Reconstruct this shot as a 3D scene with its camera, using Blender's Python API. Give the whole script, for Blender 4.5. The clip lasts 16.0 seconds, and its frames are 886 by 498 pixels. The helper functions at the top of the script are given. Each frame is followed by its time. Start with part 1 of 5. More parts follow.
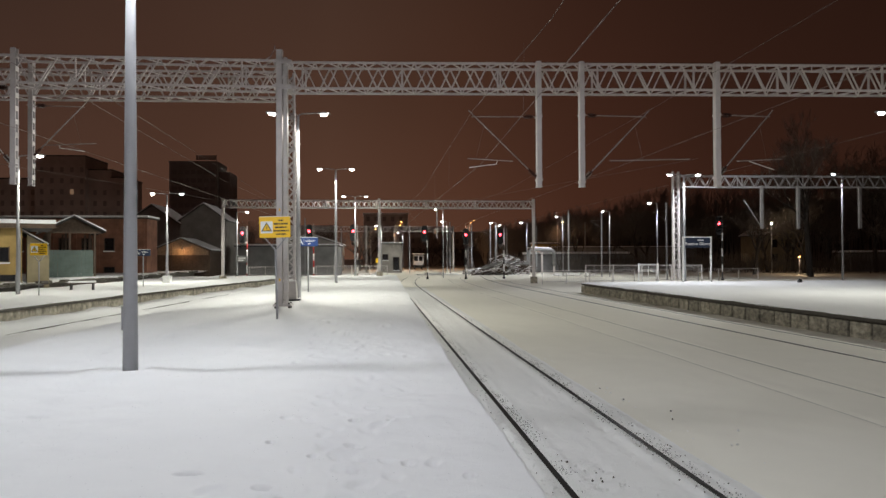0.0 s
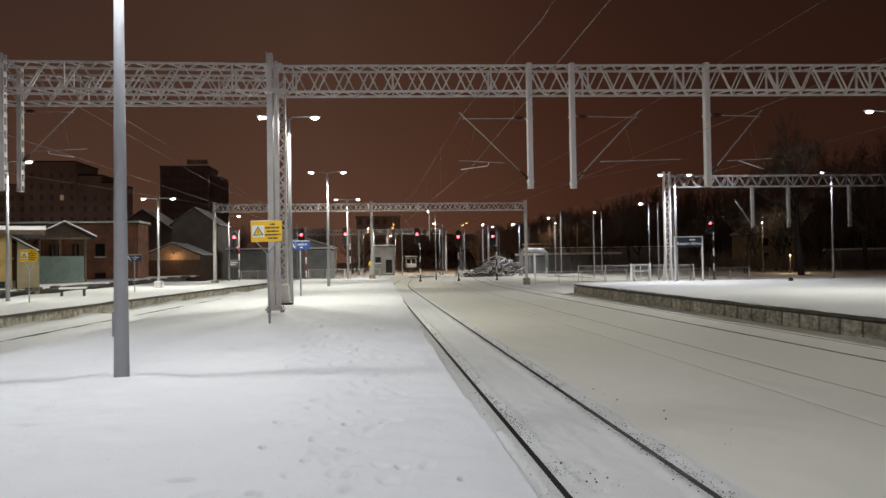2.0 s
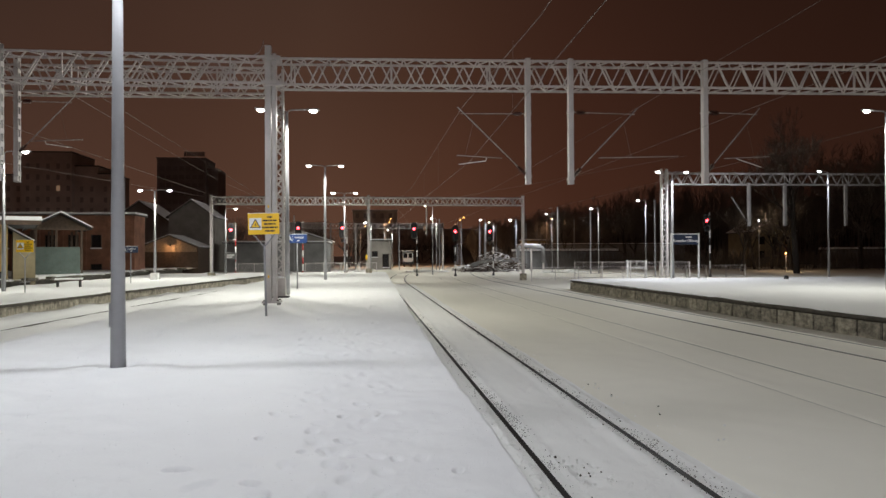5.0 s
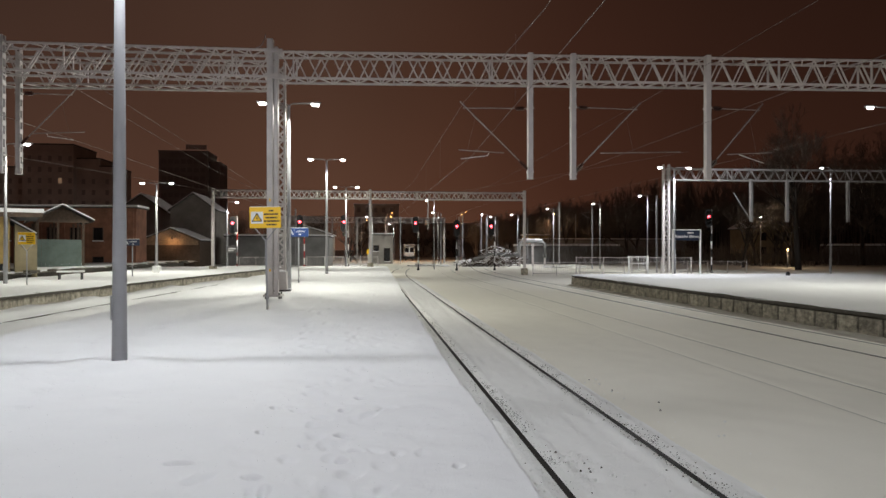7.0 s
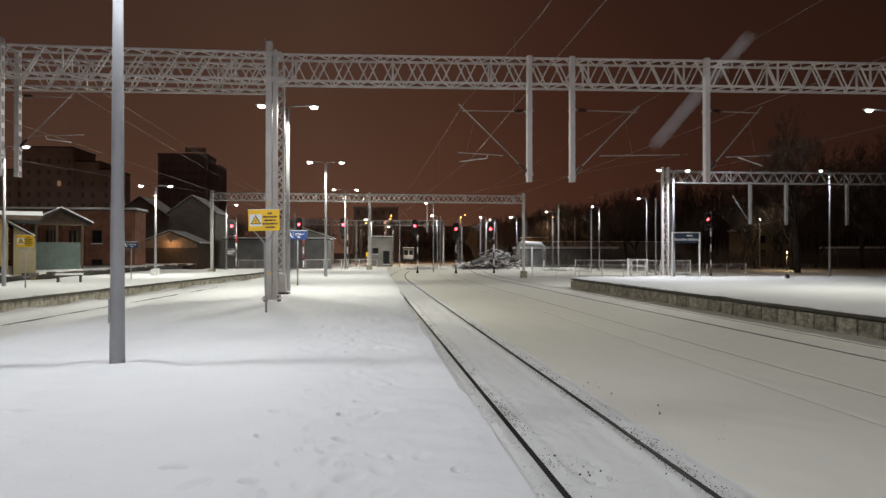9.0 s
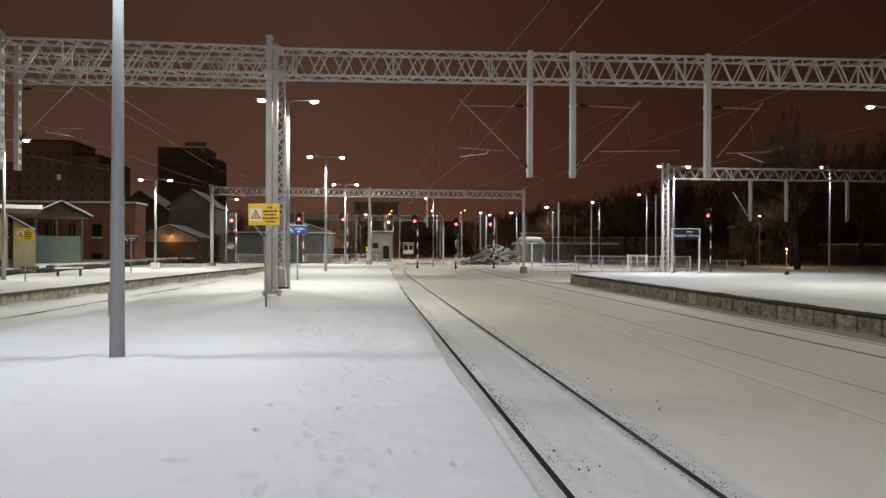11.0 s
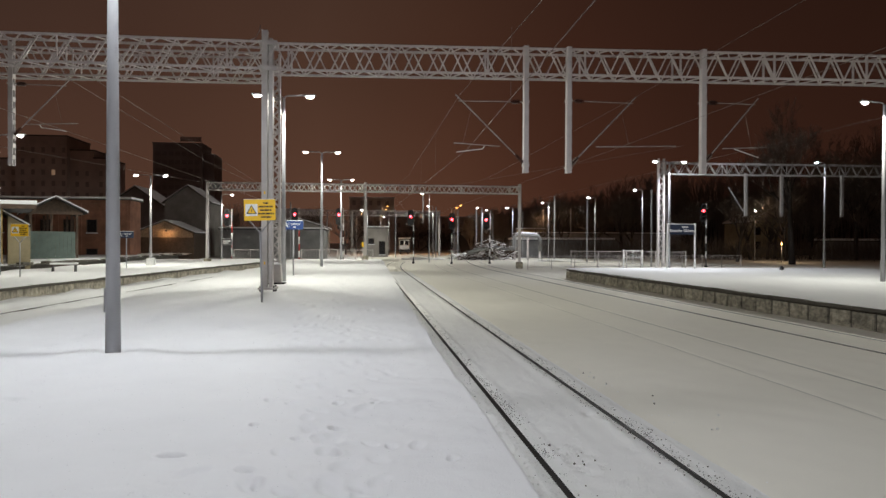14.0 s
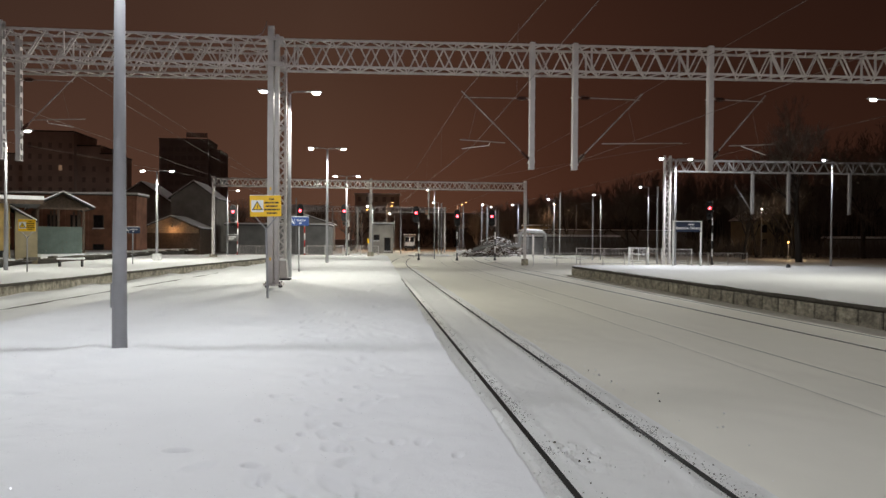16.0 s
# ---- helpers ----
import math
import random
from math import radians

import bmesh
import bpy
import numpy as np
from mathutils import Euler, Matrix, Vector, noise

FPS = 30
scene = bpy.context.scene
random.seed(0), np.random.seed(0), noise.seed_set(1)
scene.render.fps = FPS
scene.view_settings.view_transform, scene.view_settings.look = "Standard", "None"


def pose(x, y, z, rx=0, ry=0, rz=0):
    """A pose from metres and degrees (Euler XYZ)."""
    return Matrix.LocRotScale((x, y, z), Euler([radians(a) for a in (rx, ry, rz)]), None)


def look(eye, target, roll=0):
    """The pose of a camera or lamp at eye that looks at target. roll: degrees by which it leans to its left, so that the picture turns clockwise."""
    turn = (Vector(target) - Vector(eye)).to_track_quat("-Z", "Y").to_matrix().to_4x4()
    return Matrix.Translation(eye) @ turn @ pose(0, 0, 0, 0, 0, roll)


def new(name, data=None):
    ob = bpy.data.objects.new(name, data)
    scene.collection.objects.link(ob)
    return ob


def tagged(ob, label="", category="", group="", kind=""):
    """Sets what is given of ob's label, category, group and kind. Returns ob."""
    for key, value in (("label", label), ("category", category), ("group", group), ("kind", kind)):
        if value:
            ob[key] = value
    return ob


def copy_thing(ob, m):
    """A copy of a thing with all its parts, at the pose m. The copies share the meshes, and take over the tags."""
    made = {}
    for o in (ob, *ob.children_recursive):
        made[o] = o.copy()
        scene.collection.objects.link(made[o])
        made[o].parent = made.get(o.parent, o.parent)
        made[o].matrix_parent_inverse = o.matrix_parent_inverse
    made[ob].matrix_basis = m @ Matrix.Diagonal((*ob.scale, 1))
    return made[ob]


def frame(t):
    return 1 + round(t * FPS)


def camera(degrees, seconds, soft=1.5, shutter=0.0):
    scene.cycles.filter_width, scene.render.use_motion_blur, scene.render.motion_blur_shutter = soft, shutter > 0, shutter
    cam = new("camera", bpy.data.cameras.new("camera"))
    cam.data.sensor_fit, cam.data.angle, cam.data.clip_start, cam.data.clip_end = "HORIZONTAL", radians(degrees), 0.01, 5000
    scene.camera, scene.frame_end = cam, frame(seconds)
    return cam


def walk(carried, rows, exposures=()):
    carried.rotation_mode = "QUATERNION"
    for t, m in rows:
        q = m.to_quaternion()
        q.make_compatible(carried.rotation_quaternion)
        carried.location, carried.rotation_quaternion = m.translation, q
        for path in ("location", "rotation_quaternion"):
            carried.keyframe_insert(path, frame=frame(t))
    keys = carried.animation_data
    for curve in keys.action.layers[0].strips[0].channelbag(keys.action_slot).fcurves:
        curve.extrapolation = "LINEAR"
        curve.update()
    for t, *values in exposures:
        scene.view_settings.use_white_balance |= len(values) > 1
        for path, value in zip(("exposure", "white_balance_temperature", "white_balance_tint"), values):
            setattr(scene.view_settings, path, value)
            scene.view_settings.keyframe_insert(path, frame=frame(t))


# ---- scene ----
cam = camera(65.0, 16.0, shutter=0.5)
PATH = [
    (0, (-0.003, -0.011, 1.623), (0.185, 1.98, 1.65), -0.3),
    (0.5, (-0.001, -0.014, 1.624), (0.191, 1.976, 1.648), -0.4),
    (1, (0.004, -0.003, 1.624), (0.204, 1.987, 1.649), -0.7),
    (1.5, (0.005, -0.003, 1.622), (0.209, 1.986, 1.652), -0.7),
    (2, (0.008, -0.006, 1.626), (0.217, 1.983, 1.659), -0.9),
    (2.5, (0.008, -0.005, 1.619), (0.222, 1.984, 1.653), -0.9),
    (3, (0.008, -0.013, 1.625), (0.227, 1.975, 1.655), -0.9),
    (3.5, (0.007, -0.01, 1.626), (0.232, 1.977, 1.659), -0.8),
    (4, (0.001, -0.039, 1.621), (0.225, 1.948, 1.651), -0.6),
    (6.5, (0.003, -0.02, 1.617), (0.217, 1.969, 1.62), -0.1),
    (7, (0.0, -0.023, 1.623), (0.214, 1.966, 1.625), -0.0),
    (7.5, (0.0, -0.02, 1.626), (0.214, 1.969, 1.633), 0.1),
    (8, (0.004, -0.02, 1.624), (0.219, 1.968, 1.636), 0.1),
    (8.5, (0.011, -0.004, 1.617), (0.227, 1.985, 1.63), 0.1),
    (9, (0.009, -0.002, 1.621), (0.225, 1.986, 1.631), 0.0),
    (11.5, (0.005, 0.003, 1.616), (0.223, 1.991, 1.61), 0.3),
    (12, (0.005, -0.003, 1.618), (0.226, 1.985, 1.609), 0.3),
    (12.5, (0.006, -0.002, 1.617), (0.229, 1.986, 1.604), 0.2),
    (13, (0.007, -0.007, 1.617), (0.234, 1.98, 1.605), 0.2),
    (13.5, (0.003, -0.011, 1.617), (0.232, 1.975, 1.605), 0.2),
    (14, (0.004, -0.01, 1.618), (0.232, 1.977, 1.601), 0.2),
    (14.5, (-0.001, -0.009, 1.617), (0.226, 1.978, 1.597), 0.3),
    (15, (-0.003, -0.007, 1.614), (0.219, 1.981, 1.589), 0.4),
    (15.5, (0.001, -0.019, 1.617), (0.217, 1.969, 1.587), 0.4),
    (16, (-0.001, -0.005, 1.62), (0.212, 1.983, 1.593), 0.4),
]
walk(cam, [(t, look(eye, target, roll)) for t, eye, target, roll in PATH])

# ---- world and exposure ----
world = bpy.data.worlds.new("night_sky")
scene.world = world
world.use_nodes = True
wn, wl = world.node_tree.nodes, world.node_tree.links
wn.clear()
w_out = wn.new("ShaderNodeOutputWorld")
w_bg = wn.new("ShaderNodeBackground")
w_co = wn.new("ShaderNodeTexCoord")
w_sep = wn.new("ShaderNodeSeparateXYZ")
w_ramp = wn.new("ShaderNodeValToRGB")
w_noise = wn.new("ShaderNodeTexNoise")
w_mix = wn.new("ShaderNodeMix")
w_mix.data_type, w_mix.blend_type = "RGBA", "MULTIPLY"
w_mix.inputs[0].default_value = 0.35
w_noise.inputs["Scale"].default_value = 2.2
w_noise.inputs["Detail"].default_value = 3
ramp = w_ramp.color_ramp
ramp.elements[0].position, ramp.elements[0].color = 0.0, (0.066, 0.027, 0.0175, 1)
ramp.elements[1].position, ramp.elements[1].color = 0.8, (0.012, 0.0066, 0.0052, 1)
for at_z, colour in ((0.10, (0.056, 0.0222, 0.0142, 1)), (0.22, (0.043, 0.0175, 0.0115, 1)), (0.36, (0.034, 0.0145, 0.0100, 1))):
    ramp.elements.new(at_z).color = colour
wl.new(w_co.outputs["Generated"], w_sep.inputs[0])
wl.new(w_co.outputs["Generated"], w_noise.inputs["Vector"])
wl.new(w_sep.outputs["Z"], w_ramp.inputs[0])
wl.new(w_ramp.outputs[0], w_mix.inputs[6])
wl.new(w_noise.outputs["Fac"], w_mix.inputs[7])
# the town's glow hangs over the station and fades towards the dark hill
w_side = wn.new("ShaderNodeMapRange")
w_side.inputs[1].default_value, w_side.inputs[2].default_value = -1.0, 1.0
w_town = wn.new("ShaderNodeValToRGB")
town = w_town.color_ramp
town.elements[0].position, town.elements[0].color = 0.25, (0.50, 0.62, 0.65, 1)
town.elements[1].position, town.elements[1].color = 0.85, (0.20, 0.19, 0.18, 1)
for at_x, colour in ((0.36, (0.56, 0.66, 0.66, 1)), (0.47, (0.69, 0.82, 0.80, 1)), (0.56, (0.58, 0.61, 0.56, 1)), (0.64, (0.40, 0.38, 0.35, 1)), (0.72, (0.285, 0.275, 0.26, 1))):
    town.elements.new(at_x).color = colour
w_glow = wn.new("ShaderNodeVectorMath")
w_glow.operation = "MULTIPLY"
wl.new(w_sep.outputs["X"], w_side.inputs[0])
wl.new(w_side.outputs[0], w_town.inputs[0])
wl.new(w_mix.outputs[2], w_glow.inputs[0])
wl.new(w_town.outputs[0], w_glow.inputs[1])
wl.new(w_glow.outputs[0], w_bg.inputs["Color"])
w_bg.inputs["Strength"].default_value = 3.0
wl.new(w_bg.outputs[0], w_out.inputs["Surface"])
scene.view_settings.exposure = 0.0

COOL = (0.92, 0.95, 1.0)
WARM = (0.98, 0.98, 0.87)
POWER = 1310.0     # watts of a platform lantern


# ---- materials ----
def material(name, colour, rough=0.6, metal=0.0, vary=0.15, scale=3.0, bump=0.0, bump_scale=60.0, second=None, spec=None, random_tint=0.0, streaks=0.0):
    """A painted, cast or woven surface: two scales of variation, grain and relief."""
    m = bpy.data.materials.new(name)
    m.use_nodes = True
    n, l = m.node_tree.nodes, m.node_tree.links
    b = n["Principled BSDF"]
    b.inputs["Roughness"].default_value = rough
    b.inputs["Metallic"].default_value = metal
    if spec is not None:
        b.inputs["Specular IOR Level"].default_value = spec
    co = n.new("ShaderNodeTexCoord")
    big = n.new("ShaderNodeTexNoise")
    big.inputs["Scale"].default_value = scale
    big.inputs["Detail"].default_value = 6
    big.inputs["Roughness"].default_value = 0.65
    where = co.outputs["Object"]
    if random_tint:
        lot = n.new("ShaderNodeObjectInfo")
        shift = n.new("ShaderNodeVectorMath")
        shift.operation = "MULTIPLY_ADD"
        shift.inputs[1].default_value = (37.0, 21.0, 53.0)
        l.new(lot.outputs["Random"], shift.inputs[0])
        l.new(where, shift.inputs[2])
        where = shift.outputs[0]
    l.new(where, big.inputs["Vector"])
    mix = n.new("ShaderNodeMix")
    mix.data_type = "RGBA"
    low = second or tuple(c * (1 - vary) for c in colour)
    high = colour if second else tuple(min(1, c * (1 + vary * 0.6)) for c in colour)
    mix.inputs[6].default_value = (*low, 1)
    mix.inputs[7].default_value = (*high, 1)
    fit_range = n.new("ShaderNodeMapRange")
    fit_range.inputs[1].default_value, fit_range.inputs[2].default_value = 0.32, 0.68
    l.new(big.outputs["Fac"], fit_range.inputs[0])
    l.new(fit_range.outputs[0], mix.inputs[0])
    result = mix.outputs[2]
    if streaks:
        # run-off stains: tall narrow patches of damp and moss
        tall = n.new("ShaderNodeMapping")
        tall.inputs["Scale"].default_value = (4.5, 4.5, 1.3)
        l.new(where, tall.inputs["Vector"])
        run = n.new("ShaderNodeTexNoise")
        run.inputs["Scale"].default_value = 1.0
        run.inputs["Detail"].default_value = 4
        l.new(tall.outputs[0], run.inputs["Vector"])
        edge = n.new("ShaderNodeMapRange")
        edge.inputs[1].default_value, edge.inputs[2].default_value = 0.50, 0.64
        edge.inputs[4].default_value = streaks
        l.new(run.outputs["Fac"], edge.inputs[0])
        damp = n.new("ShaderNodeMix")
        damp.data_type = "RGBA"
        damp.inputs[7].default_value = (0.06, 0.052, 0.038, 1)
        l.new(result, damp.inputs[6])
        l.new(edge.outputs[0], damp.inputs[0])
        result = damp.outputs[2]
    if random_tint:
        info = n.new("ShaderNodeObjectInfo")
        hsv = n.new("ShaderNodeHueSaturation")
        rng = n.new("ShaderNodeMapRange")
        rng.inputs[3].default_value, rng.inputs[4].default_value = 1 - random_tint, 1 + random_tint
        l.new(info.outputs["Random"], rng.inputs[0])
        l.new(rng.outputs[0], hsv.inputs["Value"])
        l.new(result, hsv.inputs["Color"])
        result = hsv.outputs[0]
    l.new(result, b.inputs["Base Color"])
    if bump:
        fine = n.new("ShaderNodeTexNoise")
        fine.inputs["Scale"].default_value = bump_scale
        fine.inputs["Detail"].default_value = 5
        l.new(co.outputs["Object"], fine.inputs["Vector"])
        bp = n.new("ShaderNodeBump")
        bp.inputs["Strength"].default_value = bump
        bp.inputs["Distance"].default_value = 0.02
        l.new(fine.outputs["Fac"], bp.inputs["Height"])
        l.new(bp.outputs[0], b.inputs["Normal"])
    return m


def glow(name, colour, strength):
    m = bpy.data.materials.new(name)
    m.use_nodes = True
    b = m.node_tree.nodes["Principled BSDF"]
    b.inputs["Base Color"].default_value = (*colour, 1)
    b.inputs["Emission Color"].default_value = (*colour, 1)
    b.inputs["Emission Strength"].default_value = strength
    return m


def snow_material(name, colour, dirt=0.0, dirt_scale=9.0, grain=0.35):
    """Fallen snow: soft lumps, crystal grain, a few flat crystals that glint, and trodden-in grit."""
    m = bpy.data.materials.new(name)
    m.use_nodes = True
    n, l = m.node_tree.nodes, m.node_tree.links
    b = n["Principled BSDF"]
    b.inputs["Roughness"].default_value = 0.72
    b.inputs["Specular IOR Level"].default_value = 0.25
    co = n.new("ShaderNodeTexCoord")
    lump = n.new("ShaderNodeTexNoise")
    lump.inputs["Scale"].default_value = 1.3
    lump.inputs["Detail"].default_value = 5
    l.new(co.outputs["Object"], lump.inputs["Vector"])
    grit = n.new("ShaderNodeTexNoise")
    grit.inputs["Scale"].default_value = dirt_scale
    grit.inputs["Detail"].default_value = 9
    grit.inputs["Roughness"].default_value = 0.75
    l.new(co.outputs["Object"], grit.inputs["Vector"])
    tone = n.new("ShaderNodeMix")
    tone.data_type = "RGBA"
    tone.inputs[6].default_value = (*[c * 0.94 for c in colour], 1)
    tone.inputs[7].default_value = (*colour, 1)
    l.new(lump.outputs["Fac"], tone.inputs[0])
    out = tone.outputs[2]
    if dirt:
        spots = n.new("ShaderNodeMapRange")
        spots.inputs[1].default_value, spots.inputs[2].default_value = 0.70 - 0.12 * dirt, 0.86 - 0.1 * dirt
        l.new(grit.outputs["Fac"], spots.inputs[0])
        soil = n.new("ShaderNodeMix")
        soil.data_type = "RGBA"
        soil.inputs[7].default_value = (0.16, 0.14, 0.12, 1)
        l.new(out, soil.inputs[6])
        l.new(spots.outputs[0], soil.inputs[0])
        out = soil.outputs[2]
    l.new(out, b.inputs["Base Color"])
    fine = n.new("ShaderNodeTexNoise")
    fine.inputs["Scale"].default_value = 45
    fine.inputs["Detail"].default_value = 8
    fine.inputs["Roughness"].default_value = 0.7
    l.new(co.outputs["Object"], fine.inputs["Vector"])
    add = n.new("ShaderNodeMath")
    add.operation = "MULTIPLY_ADD"
    add.inputs[1].default_value = 2.0
    l.new(grit.outputs["Fac"], add.inputs[0])
    l.new(fine.outputs["Fac"], add.inputs[2])
    bp = n.new("ShaderNodeBump")
    bp.inputs["Strength"].default_value = grain
    bp.inputs["Distance"].default_value = 0.02
    l.new(add.outputs[0], bp.inputs["Height"])
    l.new(bp.outputs[0], b.inputs["Normal"])
    return m


SNOW = snow_material("fresh_snow", (0.86, 0.86, 0.865), 0.0, 3.0, 0.5)
# beige base also carries the warm lamps' tint over the tracks
BED = snow_material("track_snow", (0.83, 0.80, 0.71), 0.3, 12.0, 0.35)
RUT = snow_material("gritty_snow", (0.85, 0.845, 0.82), 1.0, 15.0, 0.9)
TROD = snow_material("trodden_snow", (0.86, 0.855, 0.835), 0.12, 9.0, 0.7)
CRUST = snow_material("roof_snow", (0.84, 0.84, 0.86), 0.1, 2.0, 0.3)
STEEL = material("light_grey_paint", (0.53, 0.495, 0.48), 0.5, 0.0, 0.14, 2.0, 0.08, 40)
# darker copy of STEEL: the right girder's dim light is put into its colour
DIMSTEEL = material("dim_lit_grey_steel", (0.27, 0.26, 0.255), 0.6, 0.0, 0.2, 2.0, 0.08, 40)
POLE = material("galvanised_pole", (0.30, 0.30, 0.312), 0.55, 0.0, 0.10, 1.6, 0.05, 30)
BRACKET = material("weathered_zinc", (0.27, 0.255, 0.245), 0.6, 0.1, 0.25, 3.0, 0.05, 40)
RAIL = material("rail_steel", (0.022, 0.018, 0.015), 0.6, 0.2, 0.4, 8.0, 0.2, 80)
# near-black base paints in the dark sky that the wet rail head mirrors
RAILTOP = material("dark_sky_rail_head", (0.009, 0.008, 0.007), 0.5, 0.0, 0.3, 5.0, 0.1, 60, None, 0.10)
CONCRETE = material("weathered_concrete", (0.33, 0.30, 0.235), 0.9, 0.0, 0.6, 3.6, 0.5, 35, None, None, 0.2, 0.5)
COPING = material("dark_coping", (0.075, 0.066, 0.052), 0.85, 0.0, 0.4, 3.0, 0.5, 30)
DARK = material("black_paint", (0.012, 0.012, 0.013), 0.6, 0.0, 0.3, 4.0)
WHITE = material("white_paint", (0.75, 0.75, 0.74), 0.5, 0.0, 0.12, 6.0)
REDPAINT = material("red_paint", (0.42, 0.03, 0.025), 0.5, 0.0, 0.2, 6.0)
YELLOW = material("yellow_enamel", (0.86, 0.52, 0.01), 0.45, 0.0, 0.05, 5.0)
BLUE = material("blue_enamel", (0.012, 0.045, 0.19), 0.4, 0.0, 0.15, 4.0)
NAVY = material("navy_enamel", (0.01, 0.022, 0.06), 0.4, 0.0, 0.15, 4.0)
PORCELAIN = material("brown_porcelain", (0.05, 0.02, 0.015), 0.25)
COPPER = material("contact_wire", (0.13, 0.105, 0.09), 0.5, 0.3, 0.2, 3.0)
OCHRE = material("ochre_render", (0.38, 0.26, 0.095), 0.9, 0.0, 0.35, 0.7, 0.4, 25)
BEIGE = material("beige_render", (0.32, 0.27, 0.17), 0.9, 0.0, 0.25, 0.8, 0.4, 25)
GREEN = material("grey_green_boards", (0.13, 0.17, 0.152), 0.75, 0.0, 0.25, 1.2, 0.2, 18)
BRICK = material("red_brick_wall", (0.22, 0.10, 0.062), 0.9, 0.0, 0.35, 0.9, 0.5, 9)
ROOFDARK = material("dark_sheet_roof", (0.05, 0.048, 0.045), 0.8, 0.0, 0.3, 1.0)
# pale boards, lightened further so their colour carries some of the lamp's glow
PLANK = material("pale_lamplit_planks", (0.30, 0.22, 0.15), 0.85, 0.0, 0.35, 5.0, 0.3, 30)
TIMBER = material("dark_timber", (0.09, 0.06, 0.042), 0.85, 0.0, 0.4, 5.0, 0.3, 30)
# pale render colour that paints haze grey onto the distant blocks
BLOCK = material("hazed_block_render", (0.60, 0.54, 0.50), 0.9, 0.0, 0.25, 0.15)
HALL = material("dark_tower_cladding", (0.30, 0.31, 0.34), 0.7, 0.0, 0.25, 0.1)
GLASSDARK = material("night_window", (0.012, 0.012, 0.014), 0.12)
# panes kept close to the wall tone, painting in the haze's low contrast
FARGLASS = material("hazed_window", (0.34, 0.31, 0.29), 0.5)
TOWERGLASS = material("tower_window_band", (0.22, 0.23, 0.26), 0.5)
BARK = material("wet_bark", (0.04, 0.034, 0.03), 0.9, 0.0, 0.4, 6.0, 0.4, 20)
# twig colour raised to stand in for haze lifting the dark woodland
TWIG = material("bare_twigs", (0.15, 0.13, 0.115), 0.9, 0.0, 0.3, 3.0)
PLASTER = material("pale_plaster", (0.26, 0.24, 0.22), 0.9, 0.0, 0.25, 0.5, 0.3, 14)
SHEET = material("grey_sheet_wall", (0.22, 0.22, 0.22), 0.7, 0.0, 0.25, 0.6, 0.2, 12)
LED = glow("led_panel", (1.0, 0.98, 0.93), 60.0)
LEDCOOL = glow("cool_led_panel", (0.80, 0.92, 1.0), 60.0)
SODIUM = glow("sodium_lamp", (1.0, 0.42, 0.10), 14.0)
REDGLOW = glow("red_signal_lens", (1.0, 0.045, 0.06), 14.0)
LITWINDOW = glow("lit_window", (1.0, 0.66, 0.42), 0.13)


# ---- mesh helpers ----
def part(name, bm, mat, parent=None, label=""):
    """One bmesh becomes one mesh object, under a thing or under a part."""
    me = bpy.data.meshes.new(name)
    bm.normal_update()
    bm.to_mesh(me)
    bm.free()
    for m in (mat if isinstance(mat, (list, tuple)) else [mat]):
        me.materials.append(m)
    ob = new(name, me)
    ob.parent = parent
    return tagged(ob, label) if label else ob


def thing(name, m, label, category, group="", kind=""):
    ob = new(name)
    ob.empty_display_size = 0.2
    ob.matrix_basis = m
    return tagged(ob, label, category, group, kind)


def add_box(bm, lo, hi, bevel=0.0, mi=0, m=None):
    mat4 = Matrix.LocRotScale([(a + b) / 2 for a, b in zip(lo, hi)], None, [max(1e-4, b - a) for a, b in zip(lo, hi)])
    made = bmesh.ops.create_cube(bm, size=1.0, matrix=(m @ mat4) if m else mat4)
    fs = {f for v in made["verts"] for f in v.link_faces}
    for f in fs:
        f.material_index = mi
    if bevel:
        es = list({e for v in made["verts"] for e in v.link_edges})
        bmesh.ops.bevel(bm, geom=es, offset=bevel, segments=2, affect="EDGES", profile=0.6)
    return bm


def box(lo, hi, bevel=0.0):
    return add_box(bmesh.new(), lo, hi, bevel)


def add_cone(bm, p0, p1, r0, r1, seg=12, mi=0, caps=True):
    p0, p1 = Vector(p0), Vector(p1)
    d = p1 - p0
    if d.length < 1e-6:
        return bm
    q = d.to_track_quat("Z", "Y").to_matrix().to_4x4()
    made = bmesh.ops.create_cone(bm, cap_ends=caps, segments=seg, radius1=r0, radius2=max(r1, 1e-4), depth=d.length,
                                 matrix=Matrix.Translation((p0 + p1) / 2) @ q)
    for f in {f for v in made["verts"] for f in v.link_faces}:
        f.material_index = mi
        f.smooth = len(f.verts) == 4
    return bm


def cone(p0, p1, r0, r1, seg=12):
    return add_cone(bmesh.new(), p0, p1, r0, r1, seg)


def add_tube(bm, pts, r, seg=8):
    """A round tube bent along points; r is one radius or one for each point."""
    pts = [Vector(p) for p in pts]
    rs = r if isinstance(r, (list, tuple)) else [r] * len(pts)
    rings = []
    for i, p in enumerate(pts):
        d = (pts[min(i + 1, len(pts) - 1)] - pts[max(i - 1, 0)]).normalized()
        side = d.cross(Vector((0, 0, 1)))
        side = side.normalized() if side.length > 1e-3 else Vector((1, 0, 0))
        up = side.cross(d)
        rings.append([bm.verts.new(p + (side * math.cos(a) + up * math.sin(a)) * rs[i]) for a in (2 * math.pi * k / seg for k in range(seg))])
    for a, b in zip(rings, rings[1:]):
        for k in range(seg):
            bm.faces.new((a[k], a[(k + 1) % seg], b[(k + 1) % seg], b[k])).smooth = True
    bm.faces.new(rings[0][::-1])
    bm.faces.new(rings[-1])
    return bm


